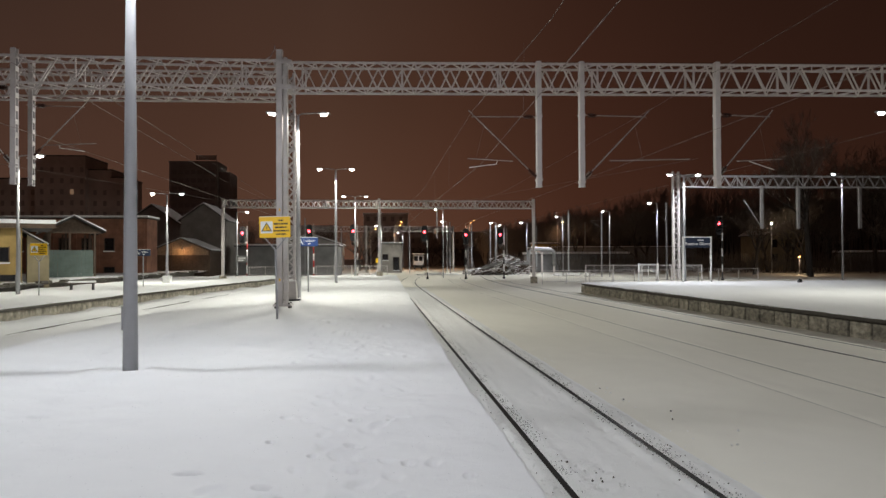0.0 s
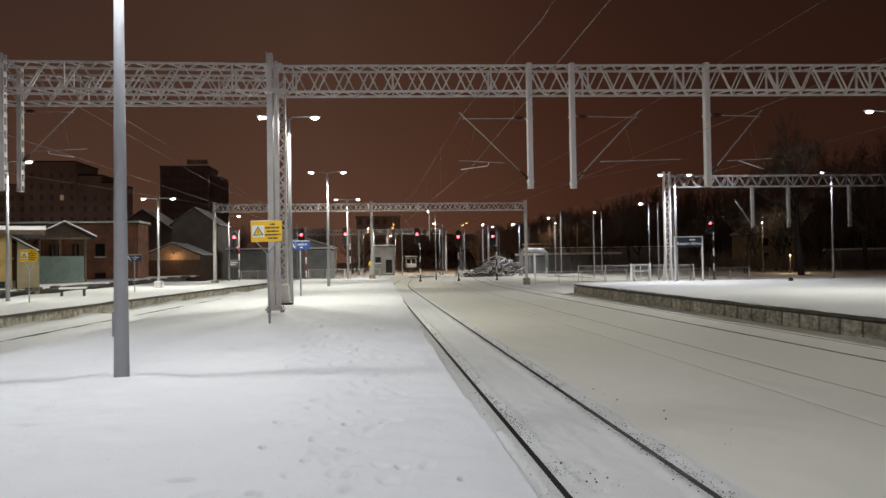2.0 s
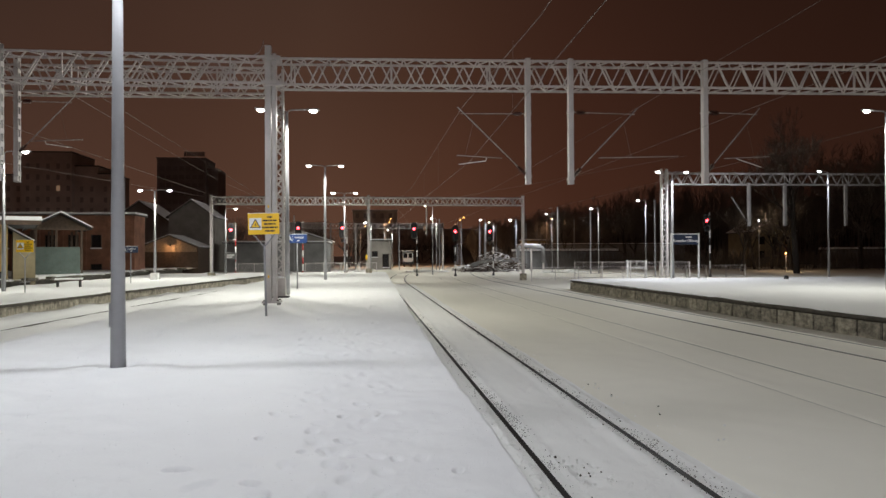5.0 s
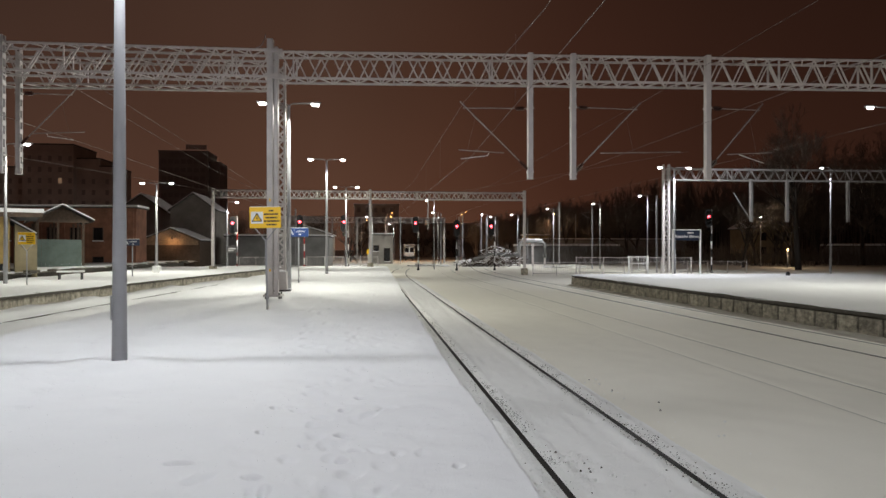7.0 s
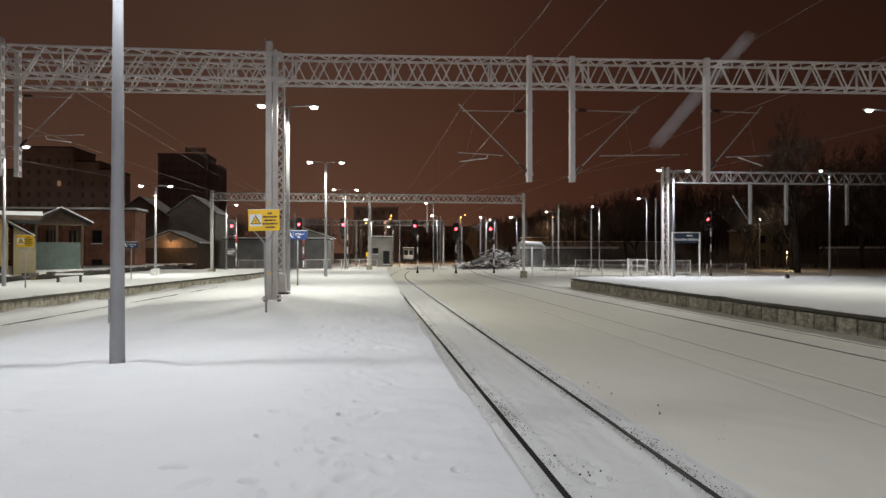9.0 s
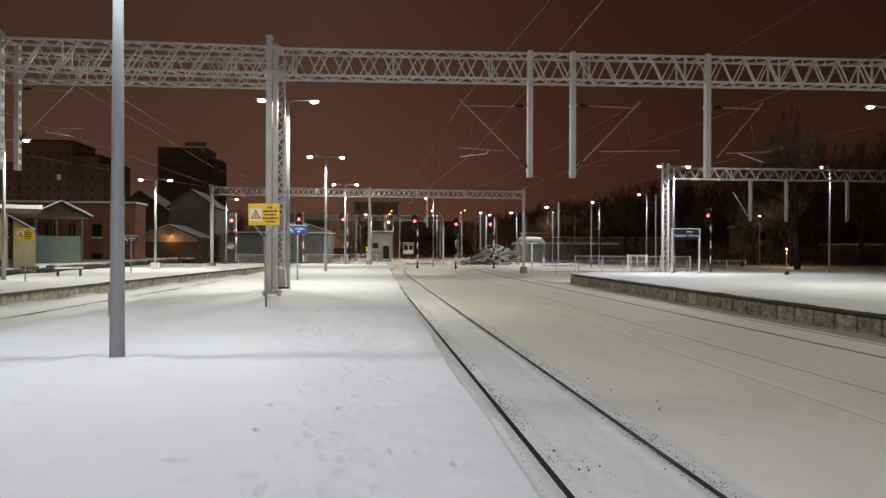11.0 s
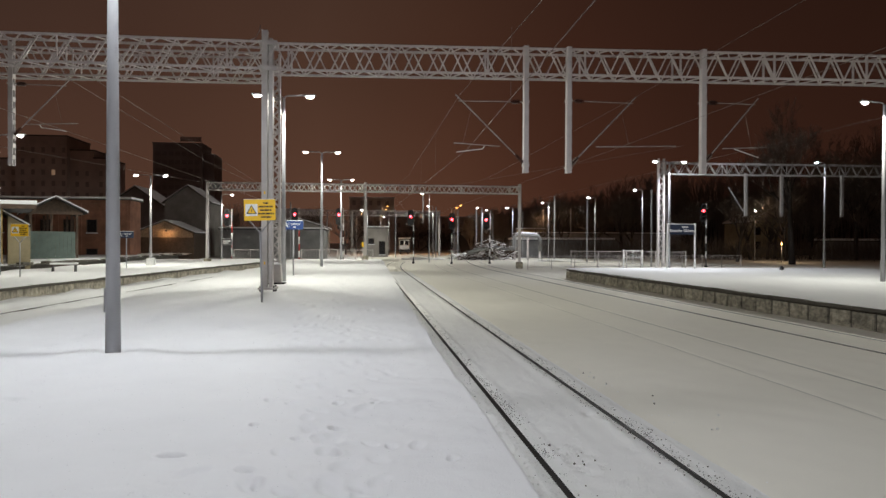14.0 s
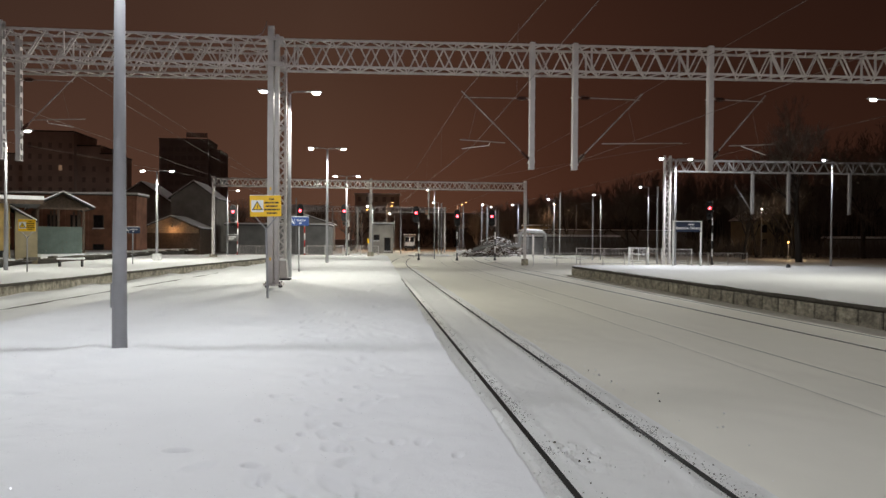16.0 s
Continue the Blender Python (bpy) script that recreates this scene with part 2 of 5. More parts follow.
def tube(pts, r, seg=8):
    return add_tube(bmesh.new(), pts, r, seg)


def sheet(xs, ys, height, mat, name, choose=None):
    """A ground sheet over two rulings, with its height by a function."""
    verts = [(x, y, height(x, y)) for y in ys for x in xs]
    w = len(xs)
    faces = [(j * w + i, j * w + i + 1, (j + 1) * w + i + 1, (j + 1) * w + i) for j in range(len(ys) - 1) for i in range(w - 1)]
    me = bpy.data.meshes.new(name)
    me.from_pydata(verts, [], faces)
    for m in (mat if isinstance(mat, (list, tuple)) else [mat]):
        me.materials.append(m)
    me.polygons.foreach_set("use_smooth", [True] * len(faces))
    if choose:
        k = 0
        for j in range(len(ys) - 1):
            for i in range(w - 1):
                me.polygons[k].material_index = choose((xs[i] + xs[i + 1]) / 2, (ys[j] + ys[j + 1]) / 2)
                k += 1
    return new(name, me)


def ruling(*spans):
    """Positions along an axis: spans of (start, end, step)."""
    out = []
    for a, b, s in spans:
        n = max(1, round((b - a) / s))
        out += [a + (b - a) * i / n for i in range(n)]
    return out + [spans[-1][1]]


def smooth(a, b, x):
    t = min(1.0, max(0.0, (x - a) / (b - a)))
    return t * t * (3 - 2 * t)


def ripple(x, y, s, amp, seed=0.0):
    return amp * noise.noise((x * s, y * s, seed))


def plate(pts, y0, y1):
    """A flat plate cut to an outline in x and z."""
    bm = bmesh.new()
    a = [bm.verts.new((x, y0, z)) for x, z in pts]
    b = [bm.verts.new((x, y1, z)) for x, z in pts]
    bm.faces.new(a)
    bm.faces.new(b[::-1])
    for k in range(len(pts)):
        bm.faces.new((a[k], b[k], b[(k + 1) % len(pts)], a[(k + 1) % len(pts)]))
    bmesh.ops.recalc_face_normals(bm, faces=bm.faces)
    return bm


SECTIONS = {}


def section(kind, w, mat):
    """A unit length of rolled steel, along z: an angle, a flat or a tube, shared by all bars of that size."""
    key = (kind, w, mat.name)
    if key not in SECTIONS:
        bm = bmesh.new()
        if kind == "angle":
            t = w * 0.16
            prof = [(0, 0), (w, 0), (w, t), (t, t), (t, w), (0, w)]
            prof = [(x - w / 2, y - w / 2) for x, y in prof]
        elif kind == "flat":
            prof = [(-w / 2, -w / 8), (w / 2, -w / 8), (w / 2, w / 8), (-w / 2, w / 8)]
        else:
            prof = [(w / 2 * math.cos(a), w / 2 * math.sin(a)) for a in (2 * math.pi * k / 8 for k in range(8))]
        lo = [bm.verts.new((x, y, 0)) for x, y in prof]
        hi = [bm.verts.new((x, y, 1)) for x, y in prof]
        n = len(prof)
        for k in range(n):
            bm.faces.new((lo[k], lo[(k + 1) % n], hi[(k + 1) % n], hi[k]))
        bm.faces.new(lo[::-1])
        bm.faces.new(hi)
        me = bpy.data.meshes.new(kind)
        bm.to_mesh(me)
        bm.free()
        me.materials.append(mat)
        SECTIONS[key] = me
    return SECTIONS[key]


def bar(name, parent, p0, p1, w, mat=STEEL, kind="angle", spin=0.0):
    p0, p1 = Vector(p0), Vector(p1)
    d = p1 - p0
    ob = new(name, section(kind, w, mat))
    ob.parent = parent
    q = d.to_track_quat("Z", "Y") @ Euler((0, 0, spin)).to_quaternion()
    ob.matrix_basis = Matrix.LocRotScale(p0, q, (1, 1, d.length))
    return ob


# ---- the ground ----
TRACKS = (2.77, 8.1, 12.5)      # axes of the straight tracks
BEDZ = -0.80


def left_track(y):
    """The axis of the track that closes in on the platform."""
    return -13.05 + max(0.0, y - 26) * 0.068


def left_edge(y):
    """The front of the other low platform, running in at a slight angle."""
    return -13.95 + max(0.0, y - 27) * (0.090 + 0.0008 * (y - 27))


def curve_x(y):
    """The straight tracks bend away beyond the platform's end."""
    return 0.0 if y < 58 else (y - 58) ** 2 * 0.0018


HOLLOWS = ((2.36, 7.55, 0.07), (2.50, 7.62, 0.06), (2.43, 7.25, 0.07), (2.63, 7.9, 0.05), (2.30, 7.95, 0.05), (3.25, 9.7, 0.06), (1.75, 8.9, 0.06), (2.9, 12.5, 0.07), (3.2, 14.5, 0.07))


def ground_height(x, y):
    z = BEDZ - 0.045
    if abs(x) < 40 and y < 130:
        free = min(abs(abs(x - a - curve_x(y)) - 0.752) for a in TRACKS)
        z += (ripple(x, y, 0.35, 0.05) + ripple(x, y, 1.7, 0.018, 3.0)) * smooth(0.08, 0.6, free)
        ax = TRACKS[0] + curve_x(y)
        near = abs(x - ax)
        if near < 2.2:
            for r in (-0.752, 0.752):
                d = abs(x - ax - r)
                z -= 0.014 * math.exp(-(d / 0.045) ** 2)
                z += (0.03 + ripple(x, y, 4.0, 0.035, 7.0)) * math.exp(-((d - 0.2) / 0.085) ** 2)
            if near < 0.7:
                z += ripple(x, y, 6.0, 0.02, 9.0)
        for a in TRACKS[1:]:
            for r in (-0.752, 0.752):
                z -= 0.028 * math.exp(-((x - a - curve_x(y) - r) / 0.06) ** 2)
        la = left_track(y)
        if x < -6:
            for r in (-0.752, 0.752):
                z -= 0.03 * math.exp(-((x - la - r) / 0.12) ** 2)
            z += (0.10 + ripple(x, y, 0.5, 0.10, 4.0)) * smooth(1.25, 1.7, abs(x - la))
            z += (0.2 + ripple(x, y, 0.45, 0.14, 11.0)) * smooth(1.1, 0.1, x - left_edge(min(y, 66)))
        else:
            z += 0.05 * smooth(1.85, 1.15, x)
            if 0.9 < x < 1.96:
                z += ripple(x, y, 5.0, 0.030, 12.0) + ripple(x, y, 1.4, 0.045, 13.0) * smooth(1.96, 1.7, x)
            for hx, hy, hr in HOLLOWS:
                if abs(x - hx) < 0.3 and abs(y - hy) < 0.5:
                    z -= 0.075 * math.exp(-((x - hx) / hr) ** 2 - ((y - hy) / (hr * 1.5)) ** 2)
    return z


gx = ruling((-1600, -200, 200), (-200, -40, 20), (-40, -16, 1.5), (-16, -6, 0.2), (-6, 0.4, 0.8), (0.4, 5.2, 0.04), (5.2, 15, 0.06),
            (15, 40, 1.5), (40, 200, 20), (200, 1600, 200))
gy = ruling((-600, -40, 80), (-40, 2, 3), (2, 12, 0.09), (12, 30, 0.22), (30, 90, 0.8), (90, 200, 6), (200, 2600, 200))


def ground_kind(x, y):
    d = x - TRACKS[0] - curve_x(y)
    if -40 < y < 60 and -1.9 < d < 1.15:
        w = 0.16 + 0.09 * noise.noise((x * 2.0, y * 1.3, 5.0))
        return 1 if abs(abs(d) - 0.752) < w else 2
    return 3 if x < 0.5 else 0


ground = sheet(gx, gy, ground_height, [BED, RUT, TROD, SNOW], "ground", ground_kind)
tagged(ground, "wide snow-covered track bed with gritty strips along the rails", "ground", "", "structure")

# the platform's snow, on its concrete body
STEPS = []
rnd = random.Random(7)
# soft, half-filled prints of an older trail
for k in range(60):
    y = 4.2 + 9.5 * rnd.random() ** 1.2
    x = -0.30 + 0.03 * (y - 6) + rnd.gauss(0, 0.34)
    STEPS.append((x, y, rnd.uniform(-0.7, 0.7), rnd.uniform(0.008, 0.024), rnd.uniform(0.9, 1.7)))
for k in range(70):
    y = rnd.uniform(10.5, 27)
    STEPS.append((-0.9 + rnd.gauss(0, 0.7), y, rnd.uniform(-0.9, 0.9), rnd.uniform(0.02, 0.05), rnd.uniform(0.9, 1.7)))
for k in range(26):
    y = rnd.uniform(12, 24)
    STEPS.append((-3.2 - abs(rnd.gauss(0, 1.8)), y, rnd.uniform(-0.9, 0.9), rnd.uniform(0.03, 0.06), rnd.uniform(0.9, 1.8)))
# sharper prints
STEPS += [(-0.12, 5.57, 1.3, 0.085, 0.90), (-0.20, 5.32, 0.3, 0.085, 0.75), (-0.22, 6.05, 0.8, 0.070, 0.75), (-0.24, 6.86, 0.1, 0.075, 0.70), (-0.08, 7.48, 0.6, 0.060, 0.80), (0.12, 6.82, -0.2, 0.050, 0.55), (-0.94, 6.21, 0.3, 0.050, 0.60), (-0.81, 4.97, 0.8, 0.055, 0.80), (-0.69, 4.73, 0.1, 0.040, 0.65), (-0.01, 4.44, 0.6, 0.070, 0.80), (0.67, 5.11, -0.2, 0.050, 0.60), (-0.54, 5.79, 0.3, 0.035, 0.60), (0.12, 8.20, 0.8, 0.040, 0.60), (0.23, 5.46, 0.1, 0.020, 0.80), (-1.43, 5.42, 1.3, 0.085, 1.00), (-3.64, 7.64, -0.2, 0.040, 0.80), (-0.61, 5.40, 0.3, 0.020, 1.20), (-0.43, 6.61, 0.8, 0.018, 1.20), (-0.50, 6.41, 0.1, 0.020, 1.00), (0.06, 5.55, 0.6, 0.020, 1.00), (0.43, 5.43, -0.2, 0.018, 1.00), (-0.92, 7.13, 0.3, 0.020, 0.90)]


STEPS_AT = {}
for st in STEPS:
    for cell in range(int(st[1] * 2) - 1, int(st[1] * 2) + 2):
        STEPS_AT.setdefault(cell, []).append(st)


def platform_right(y):
    """Where the platform's snow breaks off towards the rails."""
    return 1.16 + ripple(0, y, 0.5, 0.03, 2.0) + ripple(0, y, 2.5, 0.007, 4.0) + 0.0125 * max(0, y - 11)


def platform_height(x, y):
    z = ripple(x, y, 0.22, 0.05) + ripple(x, y, 1.1, 0.036, 5.0) + 0.016 * noise.noise((x * 3.2, y * 3.2, 1.0)) + 0.004 * noise.noise((x * 11, y * 11, 2.0))
    if y > 10.5:
        z += 0.022 * noise.noise((x * 2.3, y * 1.1, 8.0)) * smooth(10.5, 13, y) + 0.03 * noise.noise((x * 3.5, y * 2.0, 9.0)) * smooth(-3.2, -5.0, x)
    e = platform_right(y)
    z -= 0.025 * smooth(e - 0.35, e, x) + 0.93 * smooth(e - 0.015, e + 0.16, x)
    z -= 0.80 * smooth(-6.6, -9.2, x)
    if y > 68:
        z -= 0.8 * smooth(69.5, 73, y)
    if y < 30:
        for sx, sy, turn, deep, size in STEPS_AT.get(int(y * 2), ()):
            dx, dy = x - sx, y - sy
            if abs(dx) < 0.4 and abs(dy) < 0.4:
                c, s = math.cos(turn), math.sin(turn)
                u, v = (dx * c + dy * s) / (0.05 * size), (-dx * s + dy * c) / (0.085 * size)
                r = u * u + v * v
                z -= 1.6 * deep * math.exp(-r * r * 0.8)
                z += deep * 0.10 * math.exp(-(math.sqrt(r) - 1.7) ** 2 * 3)
    # drifts round the foot of the pole and the mast
    for bx, by, rad in ((-3.6, 10.55, 0.16), (-3.15, 23.4, 0.35), (-3.22, 27.07, 0.5)):
        d = math.hypot(x - bx, y - by)
        if d < 2.5:
            z += 0.05 * math.exp(-((d - rad - 0.25) / 0.3) ** 2) - 0.03 * math.exp(-(d / (rad + 0.05)) ** 4)
    return z


px_ = ruling((-9.4, -5, 0.22), (-5, -1.6, 0.10), (-1.6, -1.0, 0.025), (-1.0, 0.75, 0.0135), (0.75, 0.95, 0.05), (0.95, 1.95, 0.025))
py_ = ruling((-30, 2.5, 1.5), (2.5, 4.3, 0.05), (4.3, 8.5, 0.017), (8.5, 14, 0.09), (14, 32, 0.2), (32, 74, 0.6))
snow = sheet(px_, py_, platform_height, SNOW, "platform_snow")
tagged(snow, "thick smooth snow with a trail of filled footprints on the platform", "snow", "", "structure")
bm = box((-6.4, -30, -0.9), (0.95, 69.2, -0.12), 0.02)
platform = part("platform", bm, CONCRETE)
tagged(platform, "concrete island platform buried under snow", "platform", "", "structure")


# ---- rails ----
def rail(axis, offset, y0, y1, top, mat_top, bend=True, step=2.0, name="rail"):
    """A rolled rail: head, web and foot, bent along its axis."""
    prof = [(-0.036, 0.0), (0.036, 0.0), (0.036, -0.032), (0.009, -0.05), (0.009, -0.135), (0.07, -0.155), (0.07, -0.17),
            (-0.07, -0.17), (-0.07, -0.155), (-0.009, -0.135), (-0.009, -0.05), (-0.036, -0.032)]
    bm = bmesh.new()
    rings, n = [], max(2, int((y1 - y0) / step) + 1)
    for i in range(n):
        y = y0 + (y1 - y0) * i / (n - 1)
        x = (axis(y) if callable(axis) else axis + (curve_x(y) if bend else 0)) + offset
        rings.append([bm.verts.new((x + px, y, top + pz)) for px, pz in prof])
    for a, b in zip(rings, rings[1:]):
        for k in range(len(prof)):
            f = bm.faces.new((a[k], a[(k + 1) % len(prof)], b[(k + 1) % len(prof)], b[k]))
            f.material_index = 1 if k == 0 else 0
    bmesh.ops.recalc_face_normals(bm, faces=bm.faces)
    return part(name, bm, [RAIL, mat_top])


for off in (-0.752, 0.752):
    r = rail(TRACKS[0], off, -40, 125, BEDZ - 0.041, RAILTOP)
    tagged(r, "dark wet steel rail lying bare in the snow", "rail", "bare rails")
for a in TRACKS[1:]:
    for off in (-0.752, 0.752):
        low = {(8.1, -0.752): 0.0695, (8.1, 0.752): 0.0670, (12.5, -0.752): 0.045, (12.5, 0.752): 0.054}[(a, off)]
        r = rail(a, off, -40, 120, BEDZ - low, RAIL)
        tagged(r, "steel rail almost buried in snow", "rail", "buried rails")
for off in (-0.752, 0.752):
    r = rail(left_track, off, -40, 110, BEDZ - 0.05, RAIL)
    tagged(r, "steel rail almost buried in snow", "rail", "buried rails")

# ---- the two low platforms beside ----
RZ = -0.14
right_slab = part("platform_right", box((14.37, -30, -0.95), (40.0, 47.6, RZ - 0.16)), COPING)
tagged(right_slab, "low platform with a wall of concrete blocks, snow on top", "platform", "", "structure")
part("coping", box((14.24, -30, RZ - 0.15), (14.72, 47.72, RZ - 0.03), 0.015), COPING, right_slab, "dark projecting coping slab")


def right_snow_height(x, y):
    z = RZ + 0.02 + ripple(x, y, 0.3, 0.05, 8.0) + ripple(x, y, 1.6, 0.02, 2.0)
    z -= 0.06 * smooth(14.5, 14.2, x)
    z -= 0.5 * smooth(36, 40, x)
    return z


rs = sheet(ruling((14.2, 16, 0.15), (16, 30, 0.6), (30, 41, 1.2)), ruling((-30, 8, 2), (8, 47.7, 0.3)), right_snow_height, SNOW, "platform_snow")
tagged(rs, "even snow cover on the low platform", "snow", "", "structure")


LZ = -0.16
bm = bmesh.new()
ys = ruling((-30, 26, 8), (26, 66, 2))
top = [bm.verts.new((left_edge(y) - 0.04, y, LZ - 0.14)) for y in ys]
low = [bm.verts.new((left_edge(y) - 0.04, y, -0.95)) for y in ys]
back = [bm.verts.new((-21.2, y, LZ - 0.14)) for y in ys]
for i in range(len(ys) - 1):
    bm.faces.new((low[i], low[i + 1], top[i + 1], top[i]))
    bm.faces.new((top[i], top[i + 1], back[i + 1], back[i]))
bmesh.ops.recalc_face_normals(bm, faces=bm.faces)
left_slab = part("platform_left", bm, CONCRETE)
tagged(left_slab, "low concrete platform curving along a track, snow on top", "platform", "", "structure")
bm = bmesh.new()
ring = []
for y in ys:
    x = left_edge(y)
    ring.append([bm.verts.new((x + dx, y, LZ + dz)) for dx, dz in ((0.06, -0.03), (0.06, -0.14), (-0.5, -0.14), (-0.5, -0.03))])
for a, b in zip(ring, ring[1:]):
    for k in range(4):
        bm.faces.new((a[k], a[(k + 1) % 4], b[(k + 1) % 4], b[k]))
bm.faces.new(ring[0])
bm.faces.new(ring[-1])
bmesh.ops.recalc_face_normals(bm, faces=bm.faces)
part("coping", bm, COPING, left_slab, "dark coping slab")
lys = ruling((-30, 20, 4), (20, 75, 0.5))
us = [0, 0.02, 0.05, 0.1, 0.2, 0.3, 0.4, 0.5, 0.6, 0.7, 0.8, 0.9, 1.0]
verts, faces = [], []
for y in lys:
    x1 = left_edge(min(y, 66)) + 0.06
    for u in us:
        x = x1 + (-21.3 - x1) * u
        verts.append((x, y, LZ + 0.02 + ripple(x, y, 0.4, 0.07, 6.0) + ripple(x, y, 1.5, 0.02, 1.0) - (0.05 if u == 0 else 0)))
for j in range(len(lys) - 1):
    for i in range(len(us) - 1):
        a = j * len(us) + i
        faces.append((a, a + len(us), a + len(us) + 1, a + 1))
me = bpy.data.meshes.new("platform_snow")
me.from_pydata(verts, [], faces)
me.polygons.foreach_set("use_smooth", [True] * len(faces))
me.materials.append(SNOW)
tagged(new("platform_snow", me), "snow cover on the low curving platform", "snow", "", "structure")


# ---- overhead line portals ----
def truss(thing_ob, p0, p1, height, depth, pitch, name="girder", w=0.066, joined=False, web=0.043, first=0, every=5, mat=STEEL):
    """A box girder of angles: four chords, zigzag lacing on all four faces."""
    p0, p1 = Vector(p0), Vector(p1)
    d = p1 - p0
    along = d.normalized()
    side = Vector((-along.y, along.x, 0)).normalized() * (depth / 2)
    up = Vector((0, 0, height))
    rails4 = {"fb": -side, "bb": side, "ft": -side + up, "bt": side + up}
    if side.y < 0:
        rails4 = {"fb": side, "bb": -side, "ft": side + up, "bt": -side + up}
    n = max(2, round(d.length / pitch))
    bars = [("chord", p0 + o, p1 + o, w) for o in rails4.values()]
    pts = [p0 + d * (i / n) for i in range(n + 1)]
    mid = [p0 + d * ((i + 0.5) / n) for i in range(n)]
    for a, b in (("fb", "ft"), ("bb", "bt")):
        if b == "ft":
            lows, highs = pts, mid
        else:
            lows, highs = mid, pts
        if b == "ft":
            for i in range(n):
                bars.append(("diagonal", lows[i] + rails4[a], highs[i] + rails4[b], web))
                bars.append(("diagonal", highs[i] + rails4[b], lows[i + 1] + rails4[a], web))
        else:
            for i in range(n):
                bars.append(("diagonal", highs[i] + rails4[b], lows[i] + rails4[a], web))
                bars.append(("diagonal", lows[i] + rails4[a], highs[i + 1] + rails4[b], web))
    for a, b in (("ft", "bt"), ("fb", "bb")):
        for i in range(n):
            bars.append(("lacing", pts[i] + rails4[a], mid[i] + rails4[b], web * 0.8))
            bars.append(("lacing", mid[i] + rails4[b], pts[i + 1] + rails4[a], web * 0.8))
    for i in range(first, n + 1, every):
        bars.append(("upright", pts[i] + rails4["fb"], pts[i] + rails4["ft"], web * 1.25))
        bars.append(("upright", pts[i] + rails4["bb"], pts[i] + rails4["bt"], web * 1.25))
    if not joined:
        for nm, a, b, ww in bars:
            bar(nm, thing_ob, a, b, ww)
        return
    bm = bmesh.new()
    for nm, a, b, ww in bars:
        add_cone(bm, a, b, ww * 0.62, ww * 0.62, 4)
    tagged(part(name, bm, mat, thing_ob), "", "", "", "stuff")


def drop_post(name, m, z_top, z_bottom, label):
    """A hanging post: two channels with battens between them, on a foot plate."""
    t = thing(name, m, label, "catenary post", "hanging catenary posts")
    for s in (-1, 1):
        part("channel", box((-0.08, s * 0.09 - 0.02, z_bottom), (0.08, s * 0.09 + 0.02, z_top), 0.004), STEEL, t)
    part("web", box((-0.08, -0.07, z_bottom + 0.02), (-0.06, 0.07, z_top)), STEEL, t)
    z = z_bottom + 0.2
    while z < z_top:
        part("batten", box((0.06, -0.11, z), (0.085, 0.11, z + 0.16)), STEEL, t)
        z += 0.42
    part("foot_plate", box((-0.09, -0.13, z_bottom - 0.02), (0.09, 0.13, z_bottom), 0.004), STEEL, t)
    return t


def insulator(parent, p0, p1, sheds=5):
    p0, p1 = Vector(p0), Vector(p1)
    bm = bmesh.new()
    add_cone(bm, p0, p1, 0.025, 0.025, 8)
    for i in range(sheds):
        a = p0.lerp(p1, (i + 0.6) / (sheds + 1))
        b = p0.lerp(p1, (i + 1.2) / (sheds + 1))
        add_cone(bm, a, b, 0.085, 0.035, 10)
    return part("insulator", bm, PORCELAIN, parent, "brown ribbed porcelain insulator")


def cantilever(m, sx, low_z, high_z, reach, reg_z, reg_in, reg_out, label, steady="bent"):
    """A bracket arm: strut, tie rod, registration tube and steady arm. sx: the side to which it reaches."""
    t = thing("catenary_bracket", m, label, "bracket arm", "catenary brackets")
    foot, tip = Vector((0, 0, low_z)), Vector((sx * reach, 0, high_z))
    d = (tip - foot).normalized()
    part("clamp", box((-0.1, -0.13, low_z - 0.04), (0.1, 0.13, low_z + 0.02)), STEEL, t)
    insulator(t, foot + d * 0.12, foot + d * 0.5)
    part("strut", tube([foot + d * 0.48, tip + d * 0.12], 0.019), BRACKET, t)
    tie_z = high_z - 0.10
    part("clamp", box((-0.1, -0.13, tie_z - 0.03), (0.1, 0.13, tie_z + 0.02)), STEEL, t)
    insulator(t, (sx * 0.2, 0, tie_z), (sx * 0.52, 0, tie_z - 0.01))
    part("tie_rod", tube([(sx * 0.08, 0, tie_z), (sx * (reach - 0.02), 0, tie_z - 0.03)], 0.014, 6), BRACKET, t)
    part("registration_tube", tube([(sx * reg_in, 0, reg_z), (sx * reg_out, 0, reg_z + 0.08)], 0.015), BRACKET, t)
    if steady == "straight":
        part("steady_arm", tube([(sx * (reg_in + 0.42), 0, reg_z), (sx * (reg_in + 1.3), 0, reg_z - 0.28)], 0.013, 6), WHITE, t)
    if steady == "bent":
        part("steady_arm", tube([(sx * (reg_in + 0.52), 0, reg_z + 0.0), (sx * (reg_in + 0.56), 0, reg_z - 0.10), (sx * (reg_in + 0.9), 0, reg_z - 0.14),
                             (sx * (reg_in + 1.45), 0, reg_z - 0.22)], 0.012, 6), WHITE, t)
    part("hanger_wire", tube([tip - d * 0.6, (sx * (reach - 0.15), 0, reg_z + 0.05)], 0.004, 4), COPPER, t)
    return t


def beam_y(x):
    """The main girder stands slightly askew to the tracks."""
    return 23.4 - 0.052 * max(0.0, x + 3.15)


